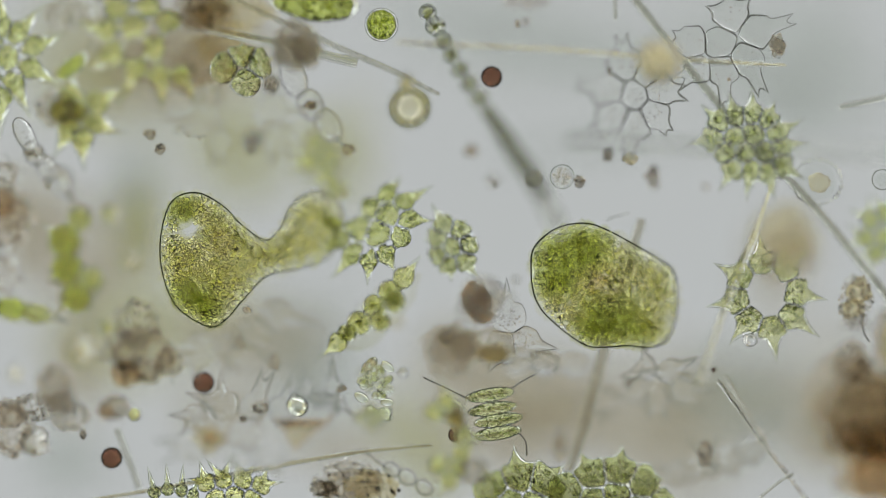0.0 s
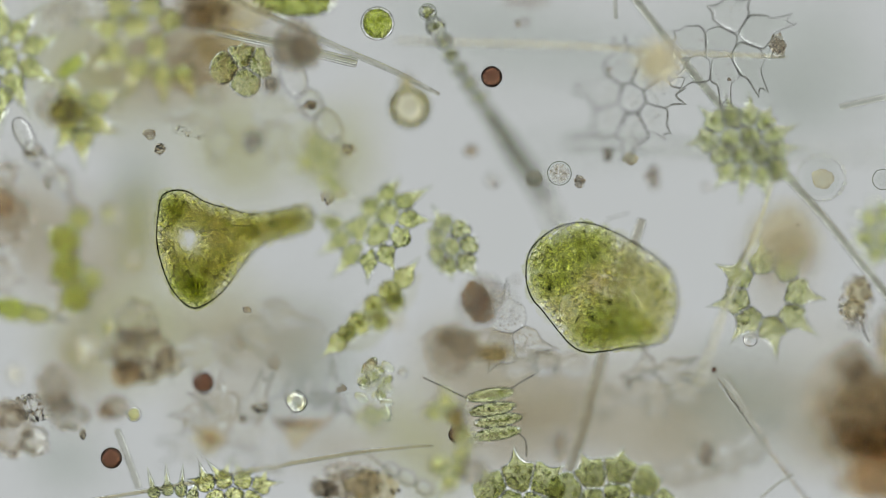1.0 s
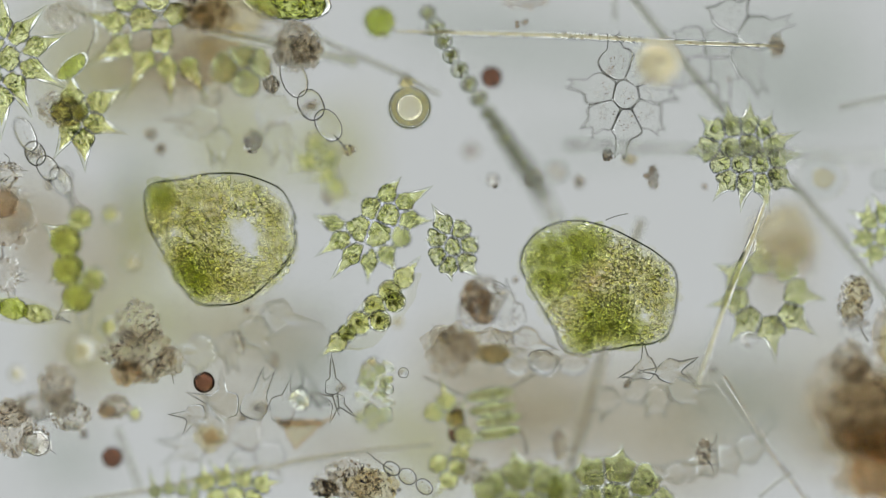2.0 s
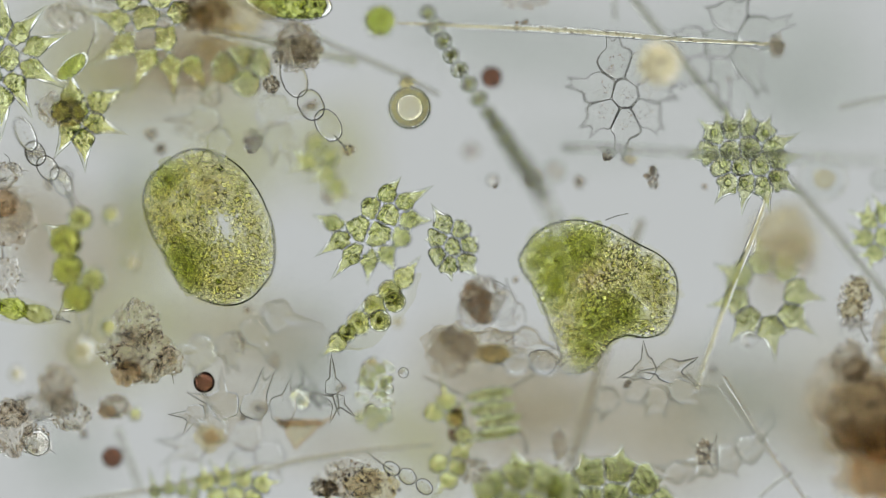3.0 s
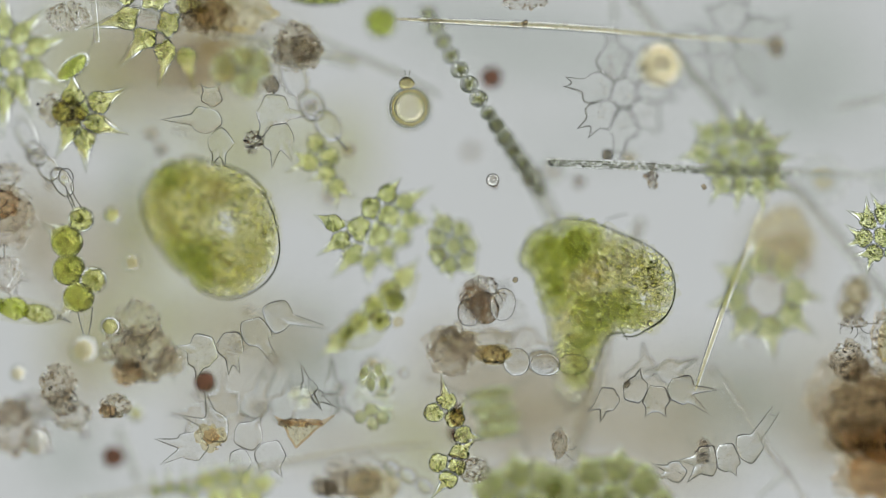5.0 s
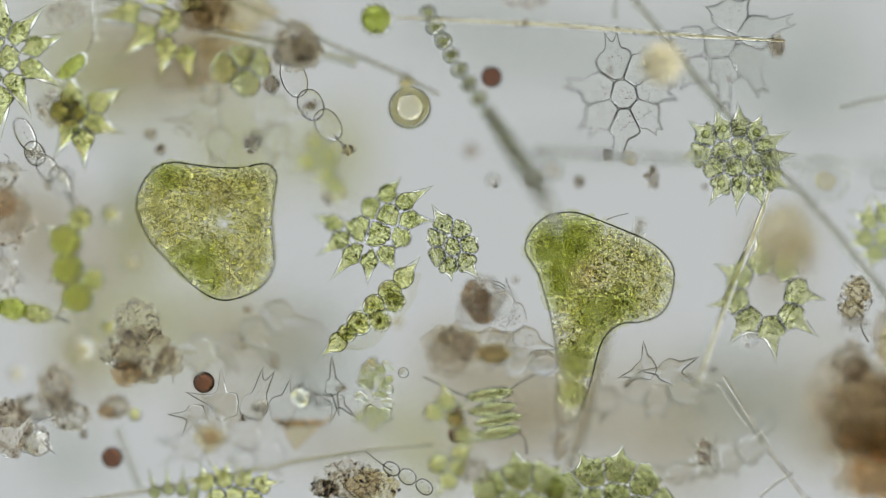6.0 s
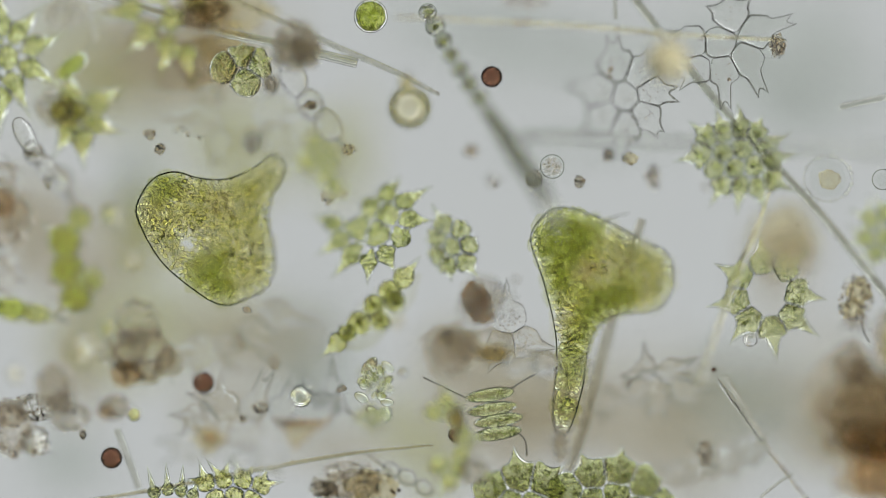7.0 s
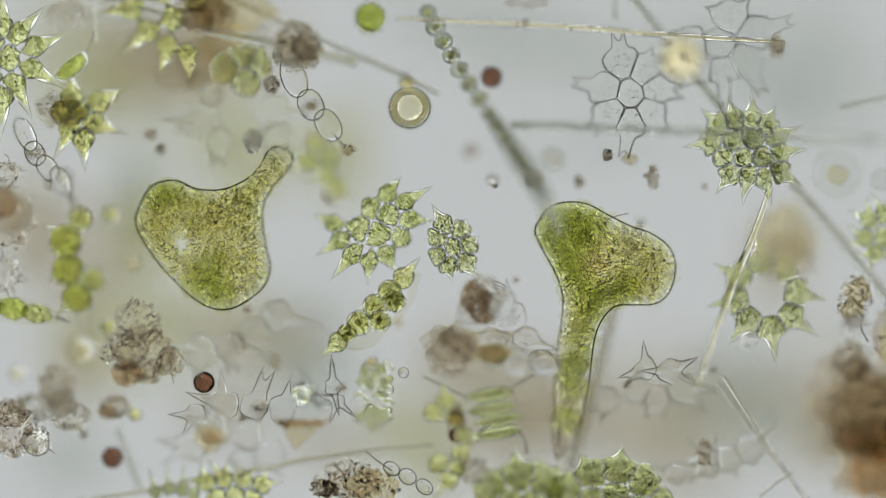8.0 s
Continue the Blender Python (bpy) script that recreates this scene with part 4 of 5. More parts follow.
        co, si = math.cos(radians(a)), math.sin(radians(a))
        ring = [(dx + u * math.cos(q) * co - w * math.sin(q) * si, dy + u * math.cos(q) * si + w * math.sin(q) * co, z) for q in np.linspace(0, 6.2832, 24, endpoint=False)]
        part("rim", Geo().tube(ring, 0.8, 5, True), CELL_RIM, c, "thin dark rim")
    four = thing("oval_cells", 662, 668, 0.98, "four small oval grey-green cells together", "algae colony")
    for dx, dy, a in ((-17, -8, 110), (8, -12, 80), (-5, 12, 90), (17, 10, 100)):
        c = part("cell", Geo().ball(dx, dy, 0, 14, 8.5, 8, a, 3), OVAL_WALL, four)
        part("chloroplast", Geo().ball(dx, dy, 0, 11, 6, 6, a, 3, 0.1), DULL_GREEN, c)
    lump = thing("oval_cells", 657, 738, 1.3, "dim knot of small green cells", "algae colony")
    for dx, dy in ((-18, 0), (0, -12), (4, 12), (20, 2)):
        part("cell", Geo().ball(dx, dy, rng.uniform(-10, 10), 12, level=3, rough=0.1), DULL_GREEN, lump)
    return made


# ---- dead matter ----
def dirt():
    detritus(128, 200, 0.45, [(-28, -8, 34, 28, PALE_BROWN), (-8, 0, 30, 24, OCHRE)], 100, "brown dirt caught on a spiny colony", dark=16)
    detritus(250, 612, 0.2, [(-8, -40, 42, 40, PALE_BROWN), (5, 15, 52, 46), (50, 28, 26, 26, BROWN), (-24, 50, 30, 22, RUST), (0, 44, 40, 22, PALE_BROWN), (-30, 8, 40, 34, PALE_BROWN)], 460, "grey-brown clump of detritus with a rusty patch", fibres=10, dark=26, thick=22)
    detritus(205, 718, 0.75, [(0, 0, 26, 20), (-14, 10, 16, 12, RUST)], 70, "small dark brown crumb cluster", dark=8, thick=14)
    detritus(102, 692, 0.9, [(0, -10, 32, 36), (10, 20, 26, 22, PALE_BROWN)], 150, "grainy grey crumb cluster", dark=20, thick=16)
    detritus(125, 735, 0.2, [(0, 0, 34, 26, PALE_BROWN)], 90, "loose pale flakes", dark=3, thick=14)
    detritus(34, 758, -0.1, [(-14, 4, 42, 46), (28, 22, 26, 26, PALE_BROWN), (-20, -26, 34, 24)], 190, "grey-brown clump beside a clear cell", fibres=4, dark=8, thick=24)
    spore("clear_cell", 66, 784, 0.25, 22, PALE_BROWN, "clear round cell in a grey clump", "algae cell", inner=0.8, grains=14)
    detritus(60, 722, -0.95, [(0, 0, 36, 24, PALE_BROWN)], 90, "loose heap of tiny dark grains", dark=30, thick=8)
    detritus(18, 372, 0.95, [(-8, 0, 48, 44), (-14, -10, 30, 26, RUST)], 170, "dark brown crumbly clump", dark=20, thick=22)
    detritus(2, 400, 0.0, [(0, 0, 60, 44)], 20, "dim brown slime clump", thick=26)
    detritus(10, 485, 0.5, [(0, 0, 30, 34, PALE_BROWN)], 30, "pale branching flakes", fibres=18, thick=14)
    detritus(15, 305, 0.2, [(0, 0, 26, 18, PALE_BROWN)], 40, "clear crumpled flakes", fibres=6, thick=10)
    detritus(357, 22, 0.55, [(0, 0, 44, 36), (-5, 12, 30, 24, BROWN), (10, -10, 40, 30)], 160, "dark brown clump", dark=50, thick=24)
    detritus(415, 25, 1.5, [(0, 0, 70, 40, OCHRE), (-30, 10, 40, 34)], 30, "dim tan clump", thick=26)
    detritus(526, 82, 0.5, [(0, -4, 40, 38), (-8, 14, 34, 30, PALE_BROWN), (16, 10, 28, 28)], 300, "crumbly grey-brown clump", dark=40, thick=22, size=(1.2, 3.6))
    detritus(480, 150, 0.4, [(0, 0, 14, 14)], 40, "small knot of brown crumbs", dark=5, thick=8)
    detritus(843, 536, -0.65, [(0, -10, 22, 26, RUST), (4, 14, 20, 22, RUST), (2, 0, 22, 34, BROWN)], 170, "oval reddish-brown pellet", thick=8, dark=30, size=(1.6, 4), turn=-18)
    detritus(800, 622, 0.98, [(0, 0, 42, 42), (18, -10, 26, 26)], 230, "round crumbly grey-brown clump", dark=26, thick=24, size=(1.0, 3.0))
    detritus(872, 628, 0.95, [(0, 0, 32, 18, OCHRE), (4, 0, 26, 15, OCHRE), (0, 0, 28, 16, BROWN)], 40, "orange-brown spindle shell", thick=14)
    detritus(855, 525, 1.0, [(0, 0, 38, 34, PALE_BROWN)], 50, "dim grey crumb veil", thick=16, dark=10)
    detritus(800, 610, 0.2, [(0, 0, 50, 40, PALE_BROWN), (60, 0, 50, 30, PALE_BROWN)], 20, "dim pinkish slime", thick=20)
    detritus(628, 852, -0.15, [(-10, 0, 58, 34, PALE_BROWN), (30, 10, 46, 30, OCHRE), (-50, 14, 22, 16), (0, 4, 50, 28)], 260, "brown clump with coal-black grains", dark=84, thick=14)
    detritus(572, 864, -0.1, [(0, 0, 22, 15, PALE_BROWN)], 50, "coal-black crumbs at the foot of a brown clump", dark=12, thick=8, size=(2, 4))
    detritus(838, 832, 0.7, [(0, 0, 28, 22, PALE_BROWN)], 60, "pale crumb cluster", thick=10)
    detritus(1375, 80, -0.7, [(0, 0, 14, 22, BROWN), (4, 2, 12, 14)], 50, "dark reddish crumbs on a horn", dark=18, thick=8, size=(1.2, 3.2))
    detritus(1515, 528, -0.25, [(0, 0, 28, 40, PALE_BROWN), (5, -12, 22, 22, OCHRE), (-10, 20, 20, 18, OCHRE)], 130, "pale tan crumpled clump", fibres=4, dark=4, thick=16)
    detritus(1505, 640, 1.0, [(0, 0, 34, 34), (4, 14, 22, 22, BROWN)], 150, "dark grainy clump", dark=50, thick=20)
    detritus(1535, 735, 1.4, [(0, 0, 84, 80), (-28, 40, 34, 30, BROWN), (20, -20, 66, 60), (-30, 44, 22, 20, RUST), (30, 40, 50, 40), (34, 52, 44, 34, RUST), (-10, 0, 70, 64, PALE_BROWN), (10, 20, 74, 50, PALE_BROWN)], 700, "large rusty brown detritus mass", dark=90, thick=40)
    detritus(1548, 832, 1.8, [(0, 0, 70, 52), (-20, 10, 60, 44), (10, -20, 66, 46), (0, 10, 50, 40, RUST)], 10, "dim brown mass at the foot of a rusty clump", thick=30)
    detritus(360, 110, -2.6, [(0, 0, 62, 46, BROWN), (-40, 20, 50, 40, PALE_BROWN), (30, -30, 50, 40, OCHRE)], 8, "dim ochre slime below a dark clump", thick=26)
    detritus(1500, 720, 1.9, [(0, -20, 80, 70), (20, 20, 90, 60)], 10, "dim brown mass", thick=40)
    detritus(1568, 600, 0.9, [(0, 0, 26, 60), (4, 10, 20, 40, OCHRE)], 90, "brown crumb wall", thick=20)
    detritus(1245, 800, 0.3, [(0, 0, 12, 22)], 36, "little brown splinter bundle", fibres=5, dark=8, thick=8)
    detritus(990, 785, 0.9, [(0, 0, 14, 26)], 30, "little brown splinter bundle in slime", fibres=4, dark=6, thick=8)
    detritus(945, 316, -0.9, [(0, 0, 13, 15)], 34, "dark crumb cluster", dark=14, thick=8)
    detritus(1026, 321, -0.95, [(0, 0, 9, 11)], 18, "small dark crumbs", dark=9, thick=5)
    detritus(1116, 281, -0.9, [(0, 0, 13, 11, OCHRE)], 16, "yellow crumb", thick=7)
    detritus(1075, 275, 0.2, [(0, 0, 8, 10)], 26, "tiny grain knot", dark=5, thick=5)
    detritus(1155, 315, 0.55, [(0, 0, 10, 20, PALE_BROWN)], 30, "clear curved flake", dark=4, thick=5)
    detritus(1382, 430, 3.0, [(0, -15, 50, 50, OCHRE), (0, 25, 44, 34, BROWN)], 10, "dim ochre lump", thick=26)
    detritus(616, 266, -0.35, [(0, 0, 11, 10, OCHRE)], 14, "ochre crumb at a chain's tip", dark=5, thick=6)
    detritus(420, 610, -1.3, [(0, 0, 13, 15)], 10, "dim small brown speck", dark=5, thick=8)
    detritus(484, 642, -1.15, [(0, 0, 11, 14)], 12, "small brown speck", dark=6, thick=8)
    detritus(580, 350, -1.05, [(0, 0, 13, 13), (22, -8, 10, 9)], 12, "pair of grey specks", dark=8, thick=6)
    detritus(265, 238, -1.0, [(0, 0, 10, 10)], 12, "small grey speck", dark=6, thick=6)
    detritus(283, 264, -1.0, [(0, 0, 10, 9)], 14, "small dark crumb", dark=7, thick=6)
    detritus(332, 235, -1.0, [(-14, -4, 14, 10, HAZE_GREY), (14, 4, 18, 7, HAZE_GREY)], 12, "clear torn flake", thick=5)
    detritus(446, 257, 0.2, [(0, 0, 12, 15, CLEAR)], 26, "small knot of clear cells", thick=7, size=(2, 4))
    detritus(460, 722, -0.9, [(0, 0, 13, 8, PALE_BROWN)], 24, "pale tan crumbs", dark=4, thick=5)
    detritus(430, 742, -0.9, [(0, 0, 6, 7, PALE_BROWN)], 10, "tiny pale crumbs", dark=2, thick=3)
    detritus(146, 768, -0.95, [(0, 0, 6, 9)], 12, "tiny dark crumbs", dark=7, thick=3)
    detritus(60, 270, -0.85, [(0, 0, 14, 8, PALE_BROWN)], 18, "tiny clear crumbs", dark=6, thick=4)
    detritus(84, 322, -0.95, [(0, 0, 6, 12, PALE_BROWN)], 12, "tiny clear shard", dark=4, thick=4)
    detritus(930, 5, 0.95, [(0, 0, 40, 12, PALE_BROWN)], 30, "clear brush of fine bristles", thick=6)
    detritus(120, 30, 0.95, [(0, 0, 36, 26, PALE_BROWN)], 50, "pale tan flakes", dark=3, thick=10)
    detritus(1510, 572, 0.95, [(0, 0, 26, 9, PALE_BROWN)], 22, "pale shards", fibres=8, thick=5)
    detritus(372, 772, 1.0, [(0, 0, 26, 24, OCHRE), (2, 0, 14, 12, RUST)], 14, "thin orange-brown stain in an emptied colony", thick=4)
    detritus(448, 248, 1.0, [(0, 0, 15, 16, CLEAR)], 34, "small crumbly grey ball", dark=5, thick=8)
    detritus(808, 738, 0.95, [(0, 0, 12, 15, RUST), (2, -14, 8, 10, BROWN)], 30, "orange-brown crumb on a green column", dark=5, thick=6)
    detritus(790, 600, -0.1, [(0, 0, 14, 11, OCHRE)], 40, "dark ochre crumb heap on a dim clump", dark=14, thick=5)
    detritus(705, 570, 1.5, [(0, 0, 10, 10, OCHRE)], 0, "dim yellow crumb", thick=8)

    for x, y, f, bits, label in (
        (1246, 331, 0.95, [(0, 0, 4)], "single dark dot"), (1145, 312, 0.4, [(0, 0, 5), (8, -10, 4), (12, 4, 3)], "clear shards"),
        (1081, 128, -0.9, [(0, -5, 4), (0, 6, 4)], "pair of tiny grains"), (930, 40, 0.7, [(0, 0, 4), (-5, 2, 3)], "tiny dark crumb on a needle"),
        (912, 495, 0.95, [(0, 0, 5)], "tiny clear dot"), (600, 690, -0.85, [(0, 0, 6), (9, -3, 5)], "tiny clear rods"),
        (973, 651, -0.95, [(0, 0, 5)], "tiny clear dot"), (1200, 120, -0.9, [(0, 0, 3)], "tiny dark dot"),
        (437, 548, -1.0, [(0, 0, 6)], "dark dot"), (549, 186, -0.9, [(0, 0, 7), (3, 3, 4)], "dark dot with a clear ring"),
        (873, 325, 0.05, [(0, 0, 6), (3, 4, 4)], "tiny clear crumb"), (834, 266, -2.2, [(0, 0, 11)], "dim grey dot"),
        (915, 40, 0.0, [(0, 0, 4), (0, 7, 3)], "tiny clear crumb"), (1110, 680, 0.7, [(0, 0, 6)], "small brown dot"),
        (1412, 398, -1.0, [(0, 0, 3)], "tiny dark dot"), (1290, 140, -0.9, [(0, 0, 3)], "tiny dark dot"),
        (650, 650, -0.9, [(0, 0, 9)], "small yellow grain")):
        crumb_group(x, y, f, bits, label)


def veils():
    for x, y, f, rx, ry, mat, label in (
        (1180, 740, -9.8, 260, 130, HAZE, "broad brownish veil of slime"), (900, 740, -10.4, 200, 120, HAZE, "brownish veil of slime"),
        (225, 300, -8.6, 60, 130, HAZE_GREY, "narrow grey-green veil"), (230, 400, -8.2, 60, 120, HAZE_GREEN, "narrow green veil beside a chain"), (90, 440, -9.0, 150, 170, HAZE, "tan veil behind a chain"), (430, 600, -8.8, 200, 90, HAZE, "broad tan veil of slime"), (250, 560, -9.4, 200, 130, HAZE_GREEN, "broad greenish veil of slime"), (400, 250, -9.2, 130, 120, HAZE_GREEN, "greenish veil of slime"),
        (575, 265, -8.0, 90, 110, HAZE_GREEN, "green veil of slime"), (380, 740, -8.6, 120, 90, HAZE, "tan veil of slime"),
        (110, 650, -9.2, 90, 110, HAZE, "tan veil beside a clump"), (330, 70, -8.6, 260, 110, HAZE, "brown veil at a dark clump"),
        (800, 620, -7.5, 90, 80, HAZE, "brown veil round a clump"), (1480, 720, -8.6, 150, 160, HAZE, "brown veil by a rusty mass"),
        (1400, 450, -9.2, 90, 110, HAZE, "ochre veil"), (740, 780, -8.6, 90, 130, HAZE_GREEN, "yellow-green veil"),
        (30, 390, -8.6, 70, 120, HAZE, "brown veil"), (560, 640, -10.4, 160, 160, HAZE_GREY, "pale grey veil"), (120, 130, -9.8, 160, 150, HAZE_GREEN, "pale green veil"),
        (1180, 820, -9.0, 220, 80, HAZE, "low brownish veil of slime"), (570, 810, -8.8, 150, 60, HAZE, "low tan veil of slime"), (70, 830, -8.8, 120, 80, HAZE_GREY, "low grey veil of slime"),
        # The next two veils are added as vignette: they dim the field's top.
        (1000, 60, -9.5, 330, 110, HAZE_GREY, "thin grey veil of slime"), (1400, 120, -9.5, 260, 150, HAZE_GREY, "thin pale grey veil"),
        (930, 720, -8.5, 170, 150, HAZE, "brownish veil by a needle"), (1530, 790, -6.5, 130, 110, HAZE, "brown veil beside a dark mass"), (280, 120, -9.0, 220, 120, HAZE, "tan veil over the clumps"),
        (1330, 700, -10.8, 160, 160, HAZE_GREY, "pale grey-green veil"), (1170, 250, -9.8, 280, 26, HAZE_GREY, "narrow grey strip of slime")):
        haze(x, y, f, rx, ry, mat, label)


# ---- the euglenoid cells: their bodies flow, so they are built of rigid pieces that travel ----
def smooth_outline(points, n):
    line = curve([(points[i], points[i + 1]) for i in range(0, len(points), 2)], 8, True)
    step = np.linalg.norm(np.roll(line, -1, 0) - line, axis=1)
    s = np.concatenate([[0], np.cumsum(step)])
    t = np.linspace(0, s[-1], n, endpoint=False)
    full = np.vstack([line, line[:1]])
    return np.stack([np.interp(t, s, full[:, 0]), np.interp(t, s, full[:, 1])], 1)


def inside(p, poly):
    """Distance from each point to the outline (positive inside) and the way inwards."""
    a, b = poly, np.roll(poly, -1, 0)
    ab = b - a
    t = np.clip(((p[:, None] - a) * ab).sum(2) / ((ab ** 2).sum(1) + 1e-9), 0, 1)
    q = a + t[..., None] * ab
    d = p[:, None] - q
    dist = np.linalg.norm(d, axis=2)
    k = dist.argmin(1)
    i = np.arange(len(p))
    near, d = dist[i, k], d[i, k]
    up = (a[:, 1] > p[:, 1, None]) != (b[:, 1] > p[:, 1, None])
    cross = a[:, 0] + (p[:, 1, None] - a[:, 1]) / (ab[:, 1] + 1e-12) * ab[:, 0]
    is_in = (up & (p[:, 0, None] < cross)).sum(1) % 2 == 1
    normal = np.stack([-ab[k, 1], ab[k, 0]], 1)
    normal /= np.linalg.norm(normal, axis=1)[:, None] + 1e-9
    away = np.where(near[:, None] > 0.5, d / (near[:, None] + 1e-9) * np.where(is_in, 1, -1)[:, None], normal)
    return np.where(is_in, near, -near), away


def settle(p, poly, radius, vacuoles, rounds=60, close=0.62, room=0.88):
    for turn in range(rounds):
        d = p[:, None] - p
        dist = np.sqrt((d * d).sum(2)) + 1e-6
        push = np.clip(close * (radius[:, None] + radius) - dist, 0, None) / dist * 0.2
        np.fill_diagonal(push, 0)
        p = p + np.clip((d * push[..., None]).sum(1), -6, 6)
        for vx, vy, vr in vacuoles:
            d = p - (vx, vy)
            dist = np.linalg.norm(d, axis=1) + 1e-6
            p = p + d / dist[:, None] * (np.clip(vr + radius * 0.72 - dist, 0, None) * 0.5)[:, None]
        if turn % 2 or turn == rounds - 1:
            depth, way = inside(p, poly)
            p = p + way * np.clip(radius * room - depth, 0, None)[:, None] * 0.9
    return p


class Flow:
    """One flowing cell: a rim of wall pieces, soft lobes of plasm and many packets of chloroplast grains.
    zones: x, y, reach and material of the lobes that differ, at the start."""

    def __init__(self, x, y, layer, label, rims=84, lobes=54, packets=150, seed=1, sink=0.0, lean=0.0, zones=()):
        self.sink, self.lean, self.zones = sink, lean, zones
        self.r = np.random.default_rng(seed)
        self.ob = thing("euglenoid", x, y, layer, label, "euglenoid")
        self.x, self.y, self.rims = x, y, rims
        self.shapes = []
        self.lobe_spin, self.spin = self.r.uniform(0, 360, lobes), self.r.uniform(0, 360, packets)
        self.lobe_high = np.where(np.arange(lobes) % 2 == 0, -1, 1) * self.r.uniform(0.7, 1.4, lobes)
        self.high = np.where(np.arange(packets) % 5 < 2, 75, 13) * self.r.uniform(-1, 1, packets)
        self.soft = {m: [self.lobe(m) for _ in range(3)] for m in (PLASM, PLASM_DEEP, PLASM_BROWN)}
        self.lobes = [self.piece("plasm_lobe", self.soft[PLASM][k % 3]) for k in range(lobes)]
        kinds = [self.packet(PARAMYLON if k == 5 else GRAIN) for k in range(6)]
        self.packets = [self.piece("chloroplast_packet", kinds[k % 6]) for k in range(packets)]
        me = Geo().tube([(-13, 0, 0), (-9, 0, 0), (0, 0, 0), (9, 0, 0), (13, 0, 0)], (0.6, 1.2, 1.35, 1.2, 0.6), 6).mesh("pellicle_piece", PELLICLE)
        self.rim = []
        for k in range(rims):
            ob = new("pellicle_piece", me)
            ob.parent = self.ob
            self.rim.append(ob)

    def piece(self, name, me):
        ob = new(name, me)
        ob.parent = self.ob
        return tagged(ob, kind="stuff")

    def lobe(self, material):
        g, a = Geo(), self.r.uniform(0, 180)
        for q in (1.12, 0.9, 0.66):
            g.ball(0, 0, 0, 26 * q, 23 * q, 10 * q, a, 3, 0.25)
        return g.mesh("plasm_lobe", material)

    def packet(self, material):
        """Oval grains side by side in one flat layer."""
        g, spots = Geo(), []
        for _ in range(260):
            a, q = self.r.uniform(0, 6.28), 13 * math.sqrt(self.r.uniform())
            s = self.r.choice((2.8, 3.6, 4.4, 5.6))
            px, py = q * math.cos(a), q * math.sin(a)
            if all(math.hypot(px - u, py - w) > 0.92 * (s + t) for u, w, t in spots):
                spots.append((px, py, s))
                g.ball(px, py, self.r.uniform(-5, 5), s, s * self.r.uniform(0.68, 1), s * 0.7, self.r.uniform(0, 180), 2, 0.08)
        first = len(g.f)
        for _ in range(24):
            a, q = self.r.uniform(0, 6.28), 15 * math.sqrt(self.r.uniform())
            px, py = q * math.cos(a), q * math.sin(a)
            if all(math.hypot(px - u, py - w) > t * 0.95 for u, w, t in spots):
                g.ball(px, py, self.r.uniform(-5, 5), self.r.uniform(0.9, 1.9), level=1, rough=0.2)
        me = g.mesh("chloroplast_packet", material)
        me.materials.append(DARK_GRAIN)
        me.polygons.foreach_set("material_index", [0 if i < first else 1 for i in range(len(me.polygons))])
        return me

    def shape(self, t, points, vacuoles=()):
        self.shapes.append((t, points, vacuoles))

    def carry(self, count, radius, rounds, close, room):
        """Where each of count pieces lies at each shape: carried with the outline, then spread evenly."""
        size, p, last, spots = np.full(count, radius), None, None, []
        for t, points, vacuoles in self.shapes:
            poly = smooth_outline(points, 72)
            ctrl = np.array(points, float).reshape(-1, 2)
            if p is None:
                p = np.repeat(ctrl.mean(0)[None], count, 0) + self.r.uniform(-60, 60, (count, 2))
                p = settle(p, poly, size, vacuoles, 220, close, room)
            else:
                w = 1 / (np.linalg.norm(p[:, None] - last, axis=2) ** 2 + 150)
                w /= w.sum(1)[:, None]
                p = settle(p + w @ (ctrl - last), poly, size, vacuoles, rounds, close, room)
            last = ctrl
            depth, _ = inside(p, poly)
            spots.append((t, p, np.clip(np.sqrt(np.clip(depth, 0, None) * 55), 7, 46)))
        return spots

    def place(self, x, y, z, turn):
        z = z + self.lean * (x - self.x) - self.sink * max(0.0, y - 570)
        return pose((x - self.x) * MM, (self.y - y) * MM, z * MM, 0, 0, turn)

    def key(self):
        soft = self.carry(len(self.lobes), 26.0, 50, 0.62, 0.88)
        for k, ob in enumerate(self.lobes):
            sx, sy = soft[0][1][k]
            for zx, zy, reach, material in self.zones:
                if math.hypot(sx - zx, sy - zy) < reach:
                    ob.data = self.soft[material][k % 3]
            walk(ob, [(t, self.place(*p[k], self.lobe_high[k] * d[k], self.lobe_spin[k])) for t, p, d in soft])
        grains = self.carry(len(self.packets), 13.0, 60, 0.84, 1.2)
        for k, ob in enumerate(self.packets):
            walk(ob, [(t, self.place(*p[k], self.high[k] * d[k] / 46, self.spin[k])) for t, p, d in grains])
        rims = []
        for t, points, vacuoles in self.shapes:
            rim = smooth_outline(points, self.rims)
            ahead = np.roll(rim, -1, 0) - np.roll(rim, 1, 0)
            a = np.degrees(np.arctan2(-ahead[:, 1], ahead[:, 0]))
            if rims:
                a = rims[-1][2] + np.clip((a - rims[-1][2] + 90) % 180 - 90, -88, 88)
            rims.append((t, rim, a))
        for k, ob in enumerate(self.rim):
            walk(ob, [(t, self.place(*q[k], 18 * math.sin(4 * math.pi * k / self.rims + 1), a[k])) for t, q, a in rims])


